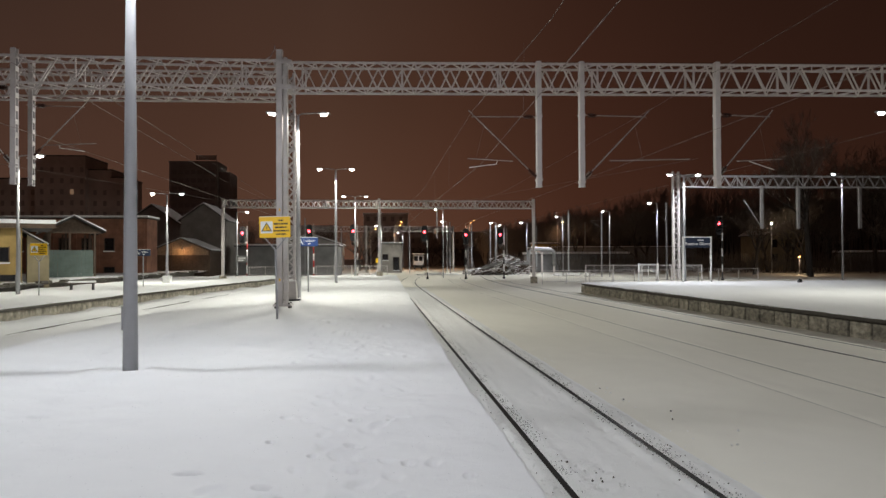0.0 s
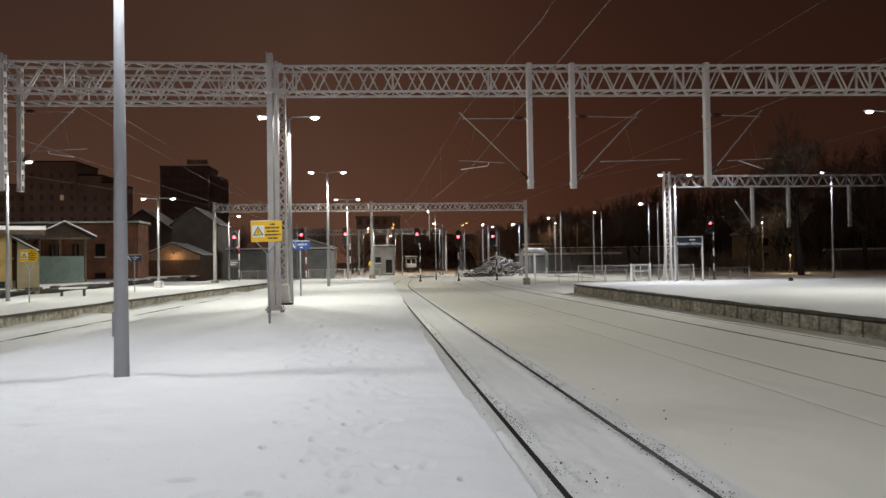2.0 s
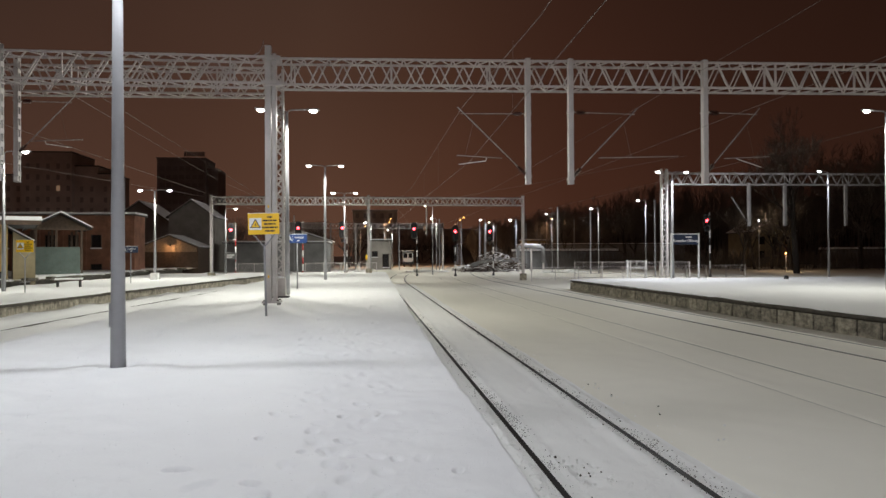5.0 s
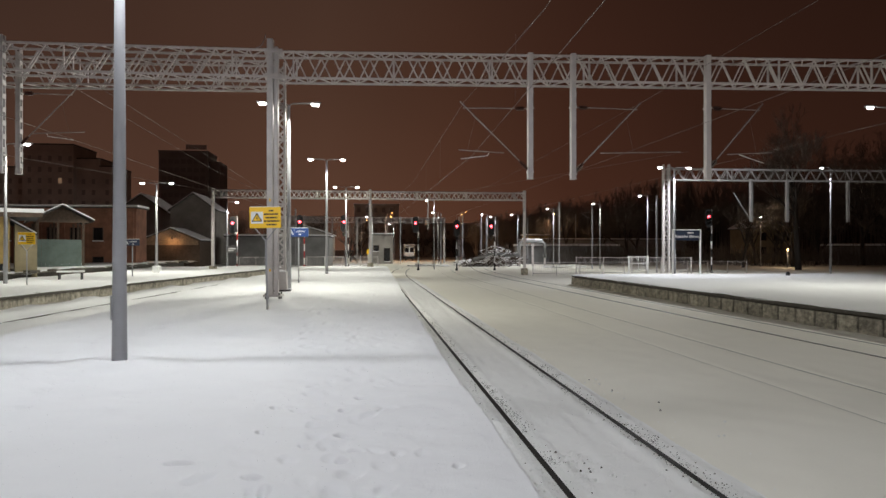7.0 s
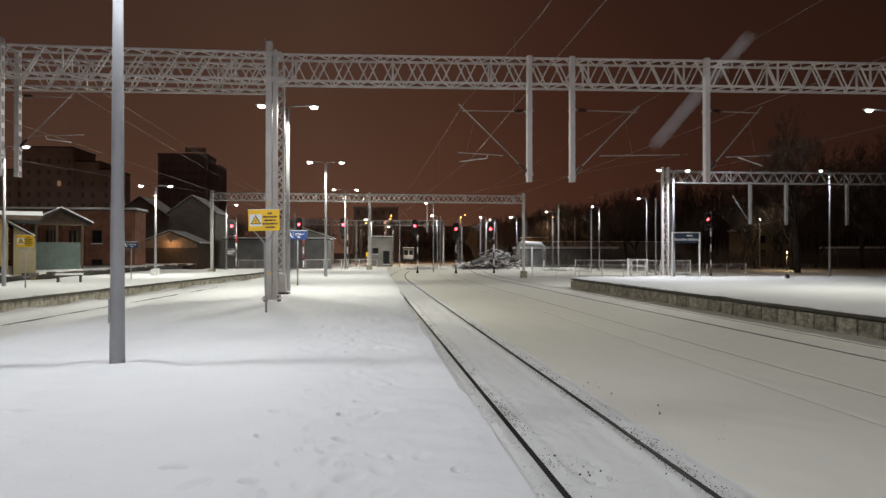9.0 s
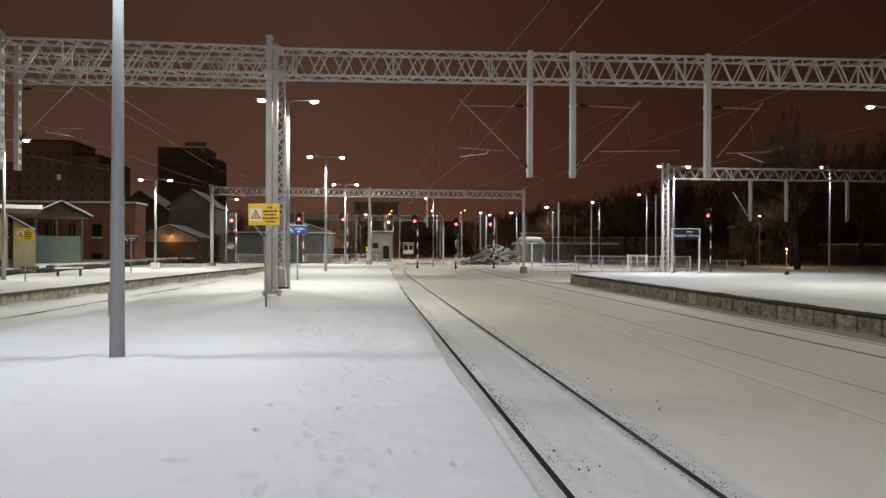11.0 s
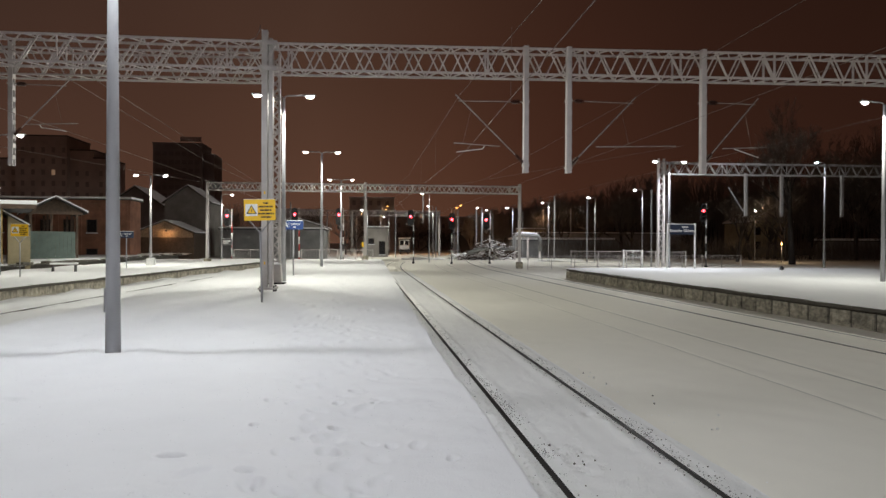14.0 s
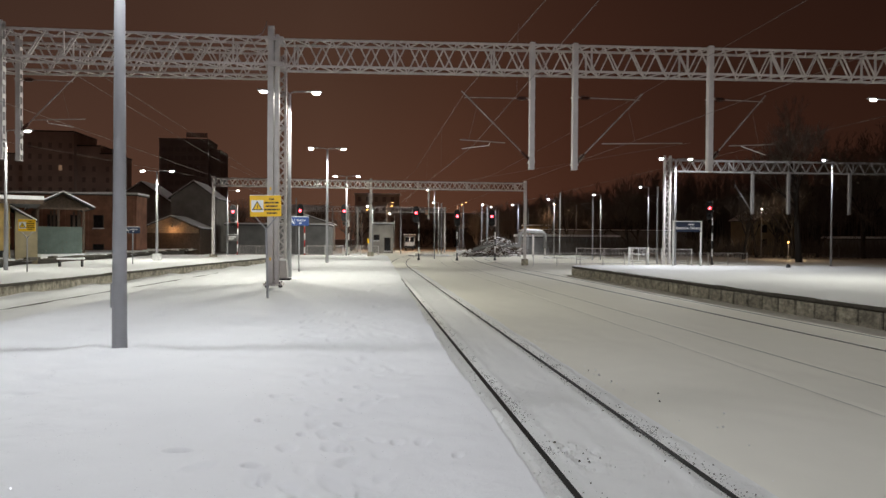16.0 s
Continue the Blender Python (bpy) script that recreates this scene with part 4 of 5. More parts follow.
for x, y, h in MASTS:
    if abs(x - TRACKS[0] - curve_x(y)) < 1.8:
        x += 3.4
    t = thing("catenary_mast", pose(x, y, -0.85), "slim grey overhead line mast in the yard", "catenary mast", "yard masts")
    part("column", box((-0.07, -0.07, -0.1), (0.07, 0.07, h), 0.01), POLE, t)
    part("arm", tube([(0, 0, h - 1.9), (-1.5, 0, h - 1.0)], 0.018, 6), BRACKET, t)
    part("arm", tube([(0, 0, h - 0.9), (-1.5, 0, h - 1.0)], 0.012, 6), BRACKET, t)
    for hz in (h - 2.0, h - 0.95):
        part("collar", box((-0.1, -0.1, hz), (0.1, 0.1, hz + 0.08)), POLE, t)


# ---- overhead wires ----
def wire(pts, radius, label="thin overhead wire running along the tracks"):
    ob = part("overhead_wire", tube(pts, radius * 0.8, 5), COPPER)
    return tagged(ob, label, "wire", "overhead wires")


wire([(2.55, -30, 4.75), (2.95, 8.4, 4.75), (3.45, 23.0, 4.76), (2.6, 67, 4.75), (8.5, 128, 4.75)], 0.0075)
wire([(2.6, -30, 7.0), (3.05, 3.0, 6.1), (3.30, 12.8, 6.15), (3.18, 23.0, 6.55), (2.9, 45, 6.0), (2.6, 67, 6.6), (8.5, 128, 6.6)], 0.008)
for y, z in ((8.0, 6.1), (14.5, 6.2), (30.0, 6.35), (37.5, 6.12), (52, 6.15)):
    wire([(3.1, y, 4.75), (3.12, y, z)], 0.004, "thin dropper wire between messenger and contact wire")
wire([(8.3, -30, 4.8), (8.4, 23.0, 4.8), (7.9, 67, 4.8), (11, 120, 4.8)], 0.0065)
wire([(8.3, -30, 6.9), (9.1, 22.9, 6.55), (8.3, 45, 6.0), (7.9, 67, 6.5)], 0.0065)
wire([(12.8, -30, 4.8), (12.9, 22.6, 4.8), (12.4, 67, 4.8)], 0.0065)
wire([(10.9, 22.7, 4.98), (3.0, 67, 6.2)], 0.006)
wire([(-12.8, -30, 5.6), (-10.6, 26.9, 5.6), (-8.2, 67, 5.2)], 0.010)
wire([(-12.8, -30, 7.6), (-10.6, 26.9, 7.5), (-9.6, 45, 6.6), (-8.4, 67, 6.3)], 0.010)
wire([(-10.0, 27.1, 7.7), (-8.6, 67, 6.4)], 0.011)
wire([(-14.4, 67, 7.1), (-16.5, 26.0, 5.6)], 0.011)


# ---- buildings beside the low platform ----
def window_part(parent, x, y, z, w, h, axis="y", lit=False, sill=True):
    """A framed pane set in a wall that faces the tracks (axis y) or sideways (axis x)."""
    def bx(a0, a1, d0, d1, z0, z1):
        return box((x + a0, y + d0, z + z0), (x + a1, y + d1, z + z1)) if axis == "y" else box((x + d0, y + a0, z + z0), (x + d1, y + a1, z + z1))
    s = -1 if axis == "y" else 1
    d = sorted((s * 0.03, s * 0.0))
    p = part("window", bx(-w / 2, w / 2, d[0], d[1], 0, h), LITWINDOW if lit else GLASSDARK, parent, "lit window" if lit else "dark window")
    d2 = sorted((s * 0.06, s * 0.0))
    for a, b in ((-w / 2 - 0.07, -w / 2), (w / 2, w / 2 + 0.07)):
        part("frame", bx(a, b, d2[0], d2[1], -0.05, h + 0.05), TIMBER, p)
    if sill:
        d3 = sorted((s * 0.12, s * 0.0))
        part("sill", bx(-w / 2 - 0.1, w / 2 + 0.1, d3[0], d3[1], -0.12, -0.03), CRUST, p)
    return p


def gable_house(name, m, w, d, wall_h, ridge_h, wall, label, overhang=0.35, snow_t=0.14, group="", ridge="y"):
    """Walls, gables and a pitched roof with snow on it; the ridge runs along local y."""
    t = thing(name, m, label, "building", group)
    bm = bmesh.new()
    pts = [(-w / 2, 0), (w / 2, 0), (w / 2, wall_h), (0, ridge_h), (-w / 2, wall_h)]
    fr = [bm.verts.new((x, -d / 2, z - (0.6 if z == 0 else 0))) for x, z in pts]
    bk = [bm.verts.new((x, d / 2, z - (0.6 if z == 0 else 0))) for x, z in pts]
    bm.faces.new(fr)
    bm.faces.new(bk[::-1])
    for k in range(5):
        bm.faces.new((fr[k], bk[k], bk[(k + 1) % 5], fr[(k + 1) % 5]))
    bmesh.ops.recalc_face_normals(bm, faces=bm.faces)
    part("wall", bm, wall, t)
    slope = (ridge_h - wall_h) / (w / 2)
    for s in (-1, 1):
        for nm, off, th, mat, ex in (("roof", 0.02, 0.12, ROOFDARK, 0.0), ("roof_snow", 0.145, snow_t, CRUST, -0.05)):
            bm = bmesh.new()
            x1 = w / 2 + overhang + ex
            q = [(0, ridge_h + off), (x1, ridge_h + off - slope * x1), (x1, ridge_h + off + th - slope * x1), (0, ridge_h + off + th)]
            a = [bm.verts.new((s * x, -d / 2 - overhang - ex, z)) for x, z in q]
            b = [bm.verts.new((s * x, d / 2 + overhang + ex, z)) for x, z in q]
            bm.faces.new(a)
            bm.faces.new(b[::-1])
            for k in range(4):
                bm.faces.new((a[k], b[k], b[(k + 1) % 4], a[(k + 1) % 4]))
            bmesh.ops.recalc_face_normals(bm, faces=bm.faces)
            part(nm, bm, mat, t)
    return t


def flat_house(name, m, w, d, h, wall, label, snow_t=0.2, group="", eave=0.25):
    t = thing(name, m, label, "building", group)
    part("wall", box((-w / 2, -d / 2, -0.8), (w / 2, d / 2, h)), wall, t)
    part("roof", box((-w / 2 - eave, -d / 2 - eave, h), (w / 2 + eave, d / 2 + eave, h + 0.14), 0.01), ROOFDARK, t)
    part("roof_snow", box((-w / 2 - eave + 0.04, -d / 2 - eave + 0.04, h + 0.14), (w / 2 + eave - 0.04, d / 2 + eave - 0.04, h + 0.14 + snow_t), 0.06), CRUST, t)
    return t


ochre = thing("station_building", pose(-22.0, 45.5, 0, 0, 0, 26), "ochre rendered building with a thick snowy flat roof", "building")
part("wall", box((-14.0, 0, -0.8), (0, 9.5, 3.75)), OCHRE, ochre)
part("roof", box((-14.5, -0.9, 3.75), (1.75, 9.8, 3.9), 0.01), ROOFDARK, ochre)
part("eave_board", box((-14.5, -0.94, 3.62), (1.78, -0.9, 3.9), 0.005), TIMBER, ochre)
bm = bmesh.new()
add_box(bm, (-14.55, -1.0, 3.9), (1.8, 9.7, 4.10))
bmesh.ops.subdivide_edges(bm, edges=bm.edges[:], cuts=14, use_grid_fill=True)
for v in bm.verts:
    wob = noise.noise((v.co.x * 1.3, v.co.y * 1.3, 2.0))
    v.co.z += (0.08 * wob + 0.03) if v.co.z > 4.0 else 0.0
    if v.co.y < -0.9:
        v.co.y += 0.09 * wob
for f in bm.faces:
    f.smooth = True
part("roof_snow", bm, CRUST, ochre, "thick overhanging snow")
window_part(ochre, -0.95, 0.0, 1.55, 0.45, 0.9)
window_part(ochre, -0.75, 0.0, 0.2, 0.8, 0.55)
window_part(ochre, -3.4, 0.0, 1.5, 0.8, 1.1)
part("downpipe", tube([(-0.12, -0.08, 3.7), (-0.12, -0.08, -0.2)], 0.05, 8), SHEET, ochre)
part("plinth", box((-14.0, -0.05, -0.8), (0.05, 0, 0.35)), CONCRETE, ochre)
lean = thing("lean_to", pose(-22.25, 46.6, 0, 0, 0, 26), "beige lean-to with a snowy sloping roof beside the ochre building", "building")
part("wall", plate([(0.02, -0.8), (1.25, -0.8), (1.25, 2.62), (0.02, 3.3)], 0.0, 7.0), BEIGE, lean)
part("roof", plate([(-0.9, 3.82), (1.25, 2.52), (1.25, 2.62), (-0.9, 3.92)], -0.3, 7.2), ROOFDARK, lean)
part("roof_snow", plate([(-0.85, 3.90), (1.22, 2.64), (1.20, 2.74), (-0.85, 4.0)], -0.26, 7.1), CRUST, lean)
for k in range(4):
    part("rafter", box((0.96, 0.3 + k * 1.8, 2.5), (1.2, 0.42 + k * 1.8, 2.62)), TIMBER, lean)
shed = thing("open_shed", pose(-24.95, 60, 0, 0, 0, 27), "open timber shed with grey-green boarding and a snowy gable roof", "shed")
for x in (-1.75, -0.3, 1.55):
    for y in (0, 4.0, 8.0):
        part("post", box((x - 0.09, y - 0.09, -0.5), (x + 0.09, y + 0.09, 4.0), 0.01), TIMBER, shed)
k = 0
x = -2.05
while x < 1.4:
    part("board", box((x, -0.13, -0.3 + 0.02 * (k % 3)), (x + 0.285, -0.095, 2.46), 0.004), GREEN, shed)
    x += 0.29
    k += 1
part("beam", box((-2.1, -0.1, 3.85), (2.0, 0.1, 4.05)), TIMBER, shed)
# dark sheet across the open gable, in place of the shade inside
bm = bmesh.new()
vs = [bm.verts.new(v) for v in ((-1.95, -0.05, 4.05), (1.95, -0.05, 4.05), (0, -0.05, 5.15))]
bmesh.ops.solidify(bm, geom=[bm.faces.new(vs)], thickness=0.05)
part("gable", bm, TIMBER, shed, "dark sheet standing for the shade in the open gable")
for s in (-1, 1):
    for nm, off, th, mat in (("roof", 0.0, 0.1, ROOFDARK), ("roof_snow", 0.105, 0.09, CRUST)):
        bm = bmesh.new()
        q = [(0, 5.2 + off), (2.35, 3.95 + off), (2.35, 3.95 + off + th), (0, 5.2 + off + th)]
        a = [bm.verts.new((s * xx, -0.6, z)) for xx, z in q]
        b = [bm.verts.new((s * xx, 9.0, z)) for xx, z in q]
        bm.faces.new(a), bm.faces.new(b[::-1])
        for j in range(4):
            bm.faces.new((a[j], b[j], b[(j + 1) % 4], a[(j + 1) % 4]))
        bmesh.ops.recalc_face_normals(bm, faces=bm.faces)
        part(nm, bm, mat, shed)
brick = flat_house("brick_warehouse", pose(-34.2, 76.7, 0), 20.6, 3.4, 5.9, BRICK, "long red brick warehouse with a snowy flat roof", 0.22)
for i in range(9):
    x = -9.2 + i * 2.25
    window_part(brick, x, -1.7, 2.6, 0.9, 1.3)
    window_part(brick, x, -1.7, 0.3, 1.0, 0.6)
    part("pilaster", box((x + 1.0, -1.76, -0.5), (x + 1.25, -1.7, 5.9)), BRICK, brick)
part("cornice", box((-10.4, -1.88, 5.55), (10.4, -1.7, 5.9)), BRICK, brick)
gable_house("house", pose(-25.2, 108, 0), 6.4, 8.0, 7.4, 9.7, PLASTER, "dim plastered house with a snowy gable roof", group="houses by the yard")
for hx, hy, ww, dd, hh, rr in ((-36.5, 122, 10, 10, 7.0, 10.5), (-12.0, 132, 11, 12, 4.2, 6.0)):
    gable_house("house", pose(hx, hy, 0), ww, dd, hh, rr, PLASTER, "dim plastered house with a snowy gable roof", group="houses by the yard")
timber = gable_house("timber_shed", pose(-24.4, 93.0, 0), 7.0, 7.0, 2.75, 4.2, TIMBER, "low timber shed with a boarded gable", 0.25, 0.1)
for i in range(23):
    x = -3.2 + i * 0.29
    top = 2.6 + (1 - abs(x + 0.15) / 3.7) * 1.65
    part("board", box((x - 0.14, -3.56, 2.2), (x + 0.14, -3.51, top)), PLANK, timber)
gl = thing("wall_light", pose(-24.1, 88.9, 0), "orange lamp lighting the boarded gable of the timber shed", "lamp")
part("bracket", tube([(0, 0.6, 3.2), (0, 0.1, 3.25), (0, 0, 3.15)], 0.025, 6), DARK, gl)
part("shade", cone((0, 0, 2.93), (0, 0, 3.16), 0.17, 0.05, 12), DARK, gl)
part("bulb", cone((0, 0, 2.97), (0, 0, 3.05), 0.06, 0.07, 10), SODIUM, gl)
li = bpy.data.lights.new("wall_lamp", "POINT")
li.energy, li.color, li.shadow_soft_size = 60.0, (1.0, 0.55, 0.25), 0.06
new("wall_lamp", li).location = (-24.1, 88.7, 2.85)
flat_house("goods_shed", pose(-12.5, 103.0, 0), 14.0, 9.0, 3.4, SHEET, "long low grey goods shed with a snowy roof", 0.2)
hut = flat_house("relay_hut", pose(2.4, 126.0, -0.8), 3.8, 7.0, 5.0, PLASTER, "pale plastered railway hut", 0.2)
window_part(hut, 0.9, -3.5, 0.4, 1.0, 2.3)
window_part(hut, -1.0, -3.5, 2.2, 0.9, 1.0)
# retaining wall and bank behind the low platform
bm = bmesh.new()
add_box(bm, (-21.9, 22, -0.6), (-21.4, 84, 0.12), 0.03)
ret = part("retaining_wall", bm, COPING)
tagged(ret, "low dark retaining wall behind the platform", "wall", "", "structure")
k = 0
y = 22.0
rb = random.Random(3)
while y < 84:
    L = rb.uniform(0.7, 1.6)
    part("stone", box((-21.47 - rb.random() * 0.1, y, 0.1), (-21.2 + rb.random() * 0.12, y + L - 0.05, 0.16 + rb.random() * 0.16), 0.04), COPING, ret)
    y += L
    k += 1
bank = sheet(ruling((-60, -24, 3), (-24, -21.15, 0.22)), ruling((20, 90, 0.5)), lambda x, y: 0.24 + ripple(x, y, 0.6, 0.14, 3.0) + ripple(x, y, 2.0, 0.06, 3.0) - 0.10 * smooth(-21.9, -21.2, x), CRUST, "bank_snow")
tagged(bank, "uneven snow on the bank behind the retaining wall", "snow", "", "structure")

# tall blocks in the distance
tower = thing("tower_block", pose(-74.5, 300, 0), "dark office tower standing over the roofs", "tower block")
part("wall", box((-12.1, 0, -2), (7.6, 18, 42.4)), HALL, tower)
part("parapet", box((-12.3, -0.2, 42.4), (7.8, 18.2, 43.0)), HALL, tower)
part("wall", box((7.6, 2, -2), (12.2, 18, 38.8)), HALL, tower)
for k in range(9):
    part("sign_post", box((-1.4 + k * 1.05, 1.0, 43.0), (-1.25 + k * 1.05, 1.2, 45.6)), HALL, tower)
    if k < 8:
        part("sign_letter", box((-1.2 + k * 1.05, 0.9, 43.8), (-0.5 + k * 1.05, 1.0, 45.4)), HALL, tower, "unlit letter block")
for zb in (43.7, 45.5):
    part("sign_rail", box((-1.5, 1.0, zb), (7.2, 1.15, zb + 0.15)), HALL, tower)
for fl in range(11):
    for c in range(7):
        part("window", box((-11.0 + c * 2.6, -0.06, 2.5 + fl * 3.5), (-9.0 + c * 2.6, -0.01, 4.3 + fl * 3.5)), TOWERGLASS, tower)
flats = thing("apartment_block", pose(-84, 200, 0), "grey-brown apartment block with small windows, one lit", "apartment block")
for x0, x1, h in ((-30, -8.5, 24.0), (-8.5, 4.6, 30.0), (4.6, 10.8, 26.5), (10.8, 14.4, 24.4)):
    part("wall", box((x0, 0 if h < 28 else -2, -2), (x1, 14, h)), BLOCK, flats)
    part("roof_snow", box((x0 - 0.2, -0.2 if h < 28 else -2.2, h), (x1 + 0.2, 14, h + 0.3)), ROOFDARK, flats)
    for fl in range(int(h / 3.0) - 1):
        xx = x0 + 1.4
        while xx < x1 - 1:
            yy = -0.02 if h < 28 else -2.02
            lit = (fl, round(xx)) in ((6, 1),)
            part("window", box((xx, yy - 0.04, 1.6 + fl * 3.0), (xx + 0.9, yy, 3.0 + fl * 3.0)), LITWINDOW if lit else FARGLASS, flats)
            xx += 2.6


# blocks added to stand in for the hazy hill skyline beyond the tracks
for bx, by, w, h in ((-19.0, 188, 15, 11.0), (2.5, 205, 13, 15.5), (17.0, 222, 14, 12.0), (33.0, 232, 20, 11.0)):
    blk = thing("apartment_block", pose(bx, by, -0.8), "dim flat-roofed block added to fill the hazy skyline beyond the tracks", "apartment block", "far blocks")
    part("wall", box((-w / 2, 0, -1), (w / 2, 12, h)), BLOCK, blk)
    part("roof_snow", box((-w / 2 - 0.2, -0.2, h), (w / 2 + 0.2, 12.2, h + 0.35)), CRUST, blk)
    for fl in range(int(h / 3)):
        for c in range(int(w / 2.4)):
            part("window", box((-w / 2 + 0.8 + c * 2.4, -0.05, 1.4 + fl * 3), (-w / 2 + 1.8 + c * 2.4, -0.01, 2.8 + fl * 3)), LITWINDOW if (fl * 7 + c * 5 + int(w)) % 47 == 3 else FARGLASS, blk)


# ---- trees ----
def bare_tree(name, m, h, seed, label, spread=0.42, depth=5, girth=0.3, group="bare trees", bole=0.3):
    """A leafless tree: tapered trunk, limbs and fine twigs, grown by splitting."""
    t = thing(name, m, label, "tree", group)
    r = random.Random(seed)
    trunk, limbs, twigs = bmesh.new(), bmesh.new(), bmesh.new()

    def grow(p, d, length, rad, level):
        pts, rs = [p], [rad]
        q = p
        steps = 3 if level < 3 else 2
        for i in range(steps):
            wild = 0.05 if level == 0 else 0.13
            d = (d + Vector((r.gauss(0, wild), r.gauss(0, wild), r.gauss(0.03, 0.08)))).normalized()
            q = q + d * (length / steps)
            pts.append(q)
            rs.append(rad * (1 - 0.35 * (i + 1) / steps))
        rs = [max(q_, 0.010 + 0.0005 * h) for q_ in rs]
        add_tube(trunk if level == 0 else limbs if level < 3 else twigs, pts, rs, 7 if level < 2 else 4 if level < 4 else 3)
        if level >= depth:
            return
        turn = r.uniform(0, 6.28)
        count = (5 if level == 0 else r.choice((3, 3, 4))) if level < 3 else 3
        for c in range(count):
            u = r.uniform(0.55, 1.0) if c else 1.0
            base = pts[0].lerp(pts[-1], u) if u < 1 else pts[-1]
            idx = min(steps, int(u * steps))
            base = pts[idx] if u == 1 else pts[idx].lerp(pts[min(steps, idx + 1)], u * steps - idx)
            a = turn + 2 * math.pi * c / count + r.uniform(-0.5, 0.5)
            out = Vector((math.cos(a), math.sin(a), 0)) * r.uniform(spread * 0.7, spread * 1.6) + Vector((0, 0, 0.12))
            grow(base, (d + out).normalized(), (h * 0.3 if level == 0 else length) * r.uniform(0.62, 0.8), rs[-1] * r.uniform(0.55, 0.75), level + 1)
    grow(Vector((0, 0, -0.3)), Vector((0, 0, 1)), h * bole, girth, 0)
    part("trunk", trunk, BARK, t)
    part("branch_work", limbs, BARK, t)
    part("crown", twigs, TWIG, t)
    return t


bare_tree("tree", pose(52.4, 80, -0.8), 17.6, 11, "large bare broad-crowned tree behind the yard", 0.34, 6, 0.40, bole=0.5)
t3 = bare_tree("tree", pose(77, 101, -0.8), 21, 8, "tall bare tree at the dark end of the yard", 0.42, 6, 0.34)
copy_thing(t3, pose(86, 106, -0.8, 0, 0, 130))
copy_thing(t3, pose(96, 112, -1.2, 0, 0, 250))
t1 = bare_tree("tree", pose(62, 96, -0.8), 15, 5, "bare tree in the dark beyond the yard", 0.5, 5, 0.3)
t2 = bare_tree("tree", pose(52, 92, -0.8), 12, 23, "bare tree in the dark beyond the yard", 0.5, 5, 0.26)
rt = random.Random(12)
for k in range(16):
    x = 34 + k * 5.0 + rt.uniform(-2, 2)
    y = 128 + rt.uniform(-12, 14) - 0.55 * max(0, x - 40)
    copy_thing(t1 if k % 2 else t2, pose(x, y, -0.8 - rt.random() * 2, 0, 0, rt.uniform(0, 360)))
for k in range(14):
    copy_thing(t1 if k % 2 else t2, pose(-58 + k * 4.4 + rt.uniform(-2, 2), 150 + rt.uniform(-10, 20), -1 - 3 * rt.random(), 0, 0, rt.uniform(0, 360)))
for k in range(12):
    copy_thing(t1 if k % 2 else t2, pose(-4 + k * 4.0 + rt.uniform(-2, 2), 215 + rt.uniform(-10, 20), -3 - 3 * rt.random(), 0, 0, rt.uniform(0, 360)))

for k, (x, y) in enumerate(((65, 106), (69.5, 111), (74, 108), (79, 112), (61, 104), (84, 100), (92, 98))):
    copy_thing(t1 if k % 2 else t2, pose(x, y, -1.0, 0, 0, 50 * k))

# hedge and brush in the dark
bm = bmesh.new()
rh = random.Random(4)
for k in range(4200):
    x = rh.uniform(30, 100)
    y = 112 - 0.5 * max(0, x - 40) + rh.uniform(-3, 3)
    z = rh.uniform(-0.9, 0.6)
    top = z + rh.uniform(0.8, 2.6)
    add = Vector((rh.gauss(0, 0.5), rh.gauss(0, 0.4), 0))
    a, b = Vector((x, y, z)), Vector((x, y, top)) + add
    w = Vector((0.05, 0.02, 0))
    vs = [bm.verts.new(v) for v in (a - w, a + w, b + w * 0.3, b - w * 0.3)]
    bm.faces.new(vs)
hedge = part("brush", bm, TWIG)
tagged(hedge, "dense dark leafless brush along the yard's edge", "brush", "", "stuff")
wide = flat_house("engine_shed", pose(52.0, 152, -0.8), 34, 14, 4.5, SHEET, "long dim engine shed with a snowy roof edge", 0.2)
low_shed = flat_house("storage_shed", pose(35.0, 121.0, -0.8), 17, 7, 2.9, SHEET, "low dim storage shed with a thick snowy roof", 0.4)
flat_house("garage_row", pose(86.0, 106.0, -0.8, 0, 0, -9), 20, 6, 2.9, SHEET, "row of dim garages with a snowy roof", 0.35)
manor = gable_house("house", pose(74.0, 124, -0.8), 8.0, 9, 6.4, 8.6, BEIGE, "dim beige rendered house behind the trees", group="houses by the yard")
for i in range(3):
    for j in range(2):
        window_part(manor, -2.5 + i * 2.5, -4.5, 1.5 + j * 2.6, 0.9, 1.4, sill=False)
# the wooded slope behind the yard: a dark bank with dense leafless growth
def slope_top(x):
    return 6.0 + 0.2 * (x - 20)


bm = bmesh.new()
ring = []
for i in range(40):
    x = 24 + i * 4.2
    y = 176 - 0.42 * max(0, x - 40)
    h = slope_top(x) * (0.62 + 0.12 * noise.noise((x * 0.11, 0, 0)))
    ring.append([bm.verts.new((x, y - 6, -1)), bm.verts.new((x, y, h * 0.7)), bm.verts.new((x, y + 8, h)), bm.verts.new((x, y + 40, h))])
for q, w in zip(ring, ring[1:]):
    for k in range(3):
        bm.faces.new((q[k], w[k], w[k + 1], q[k + 1])).smooth = True
bank_r = part("wooded_bank", bm, BARK)
tagged(bank_r, "dark wooded slope rising beyond the yard", "slope", "", "structure")
rw2 = random.Random(31)
verts, faces = [], []


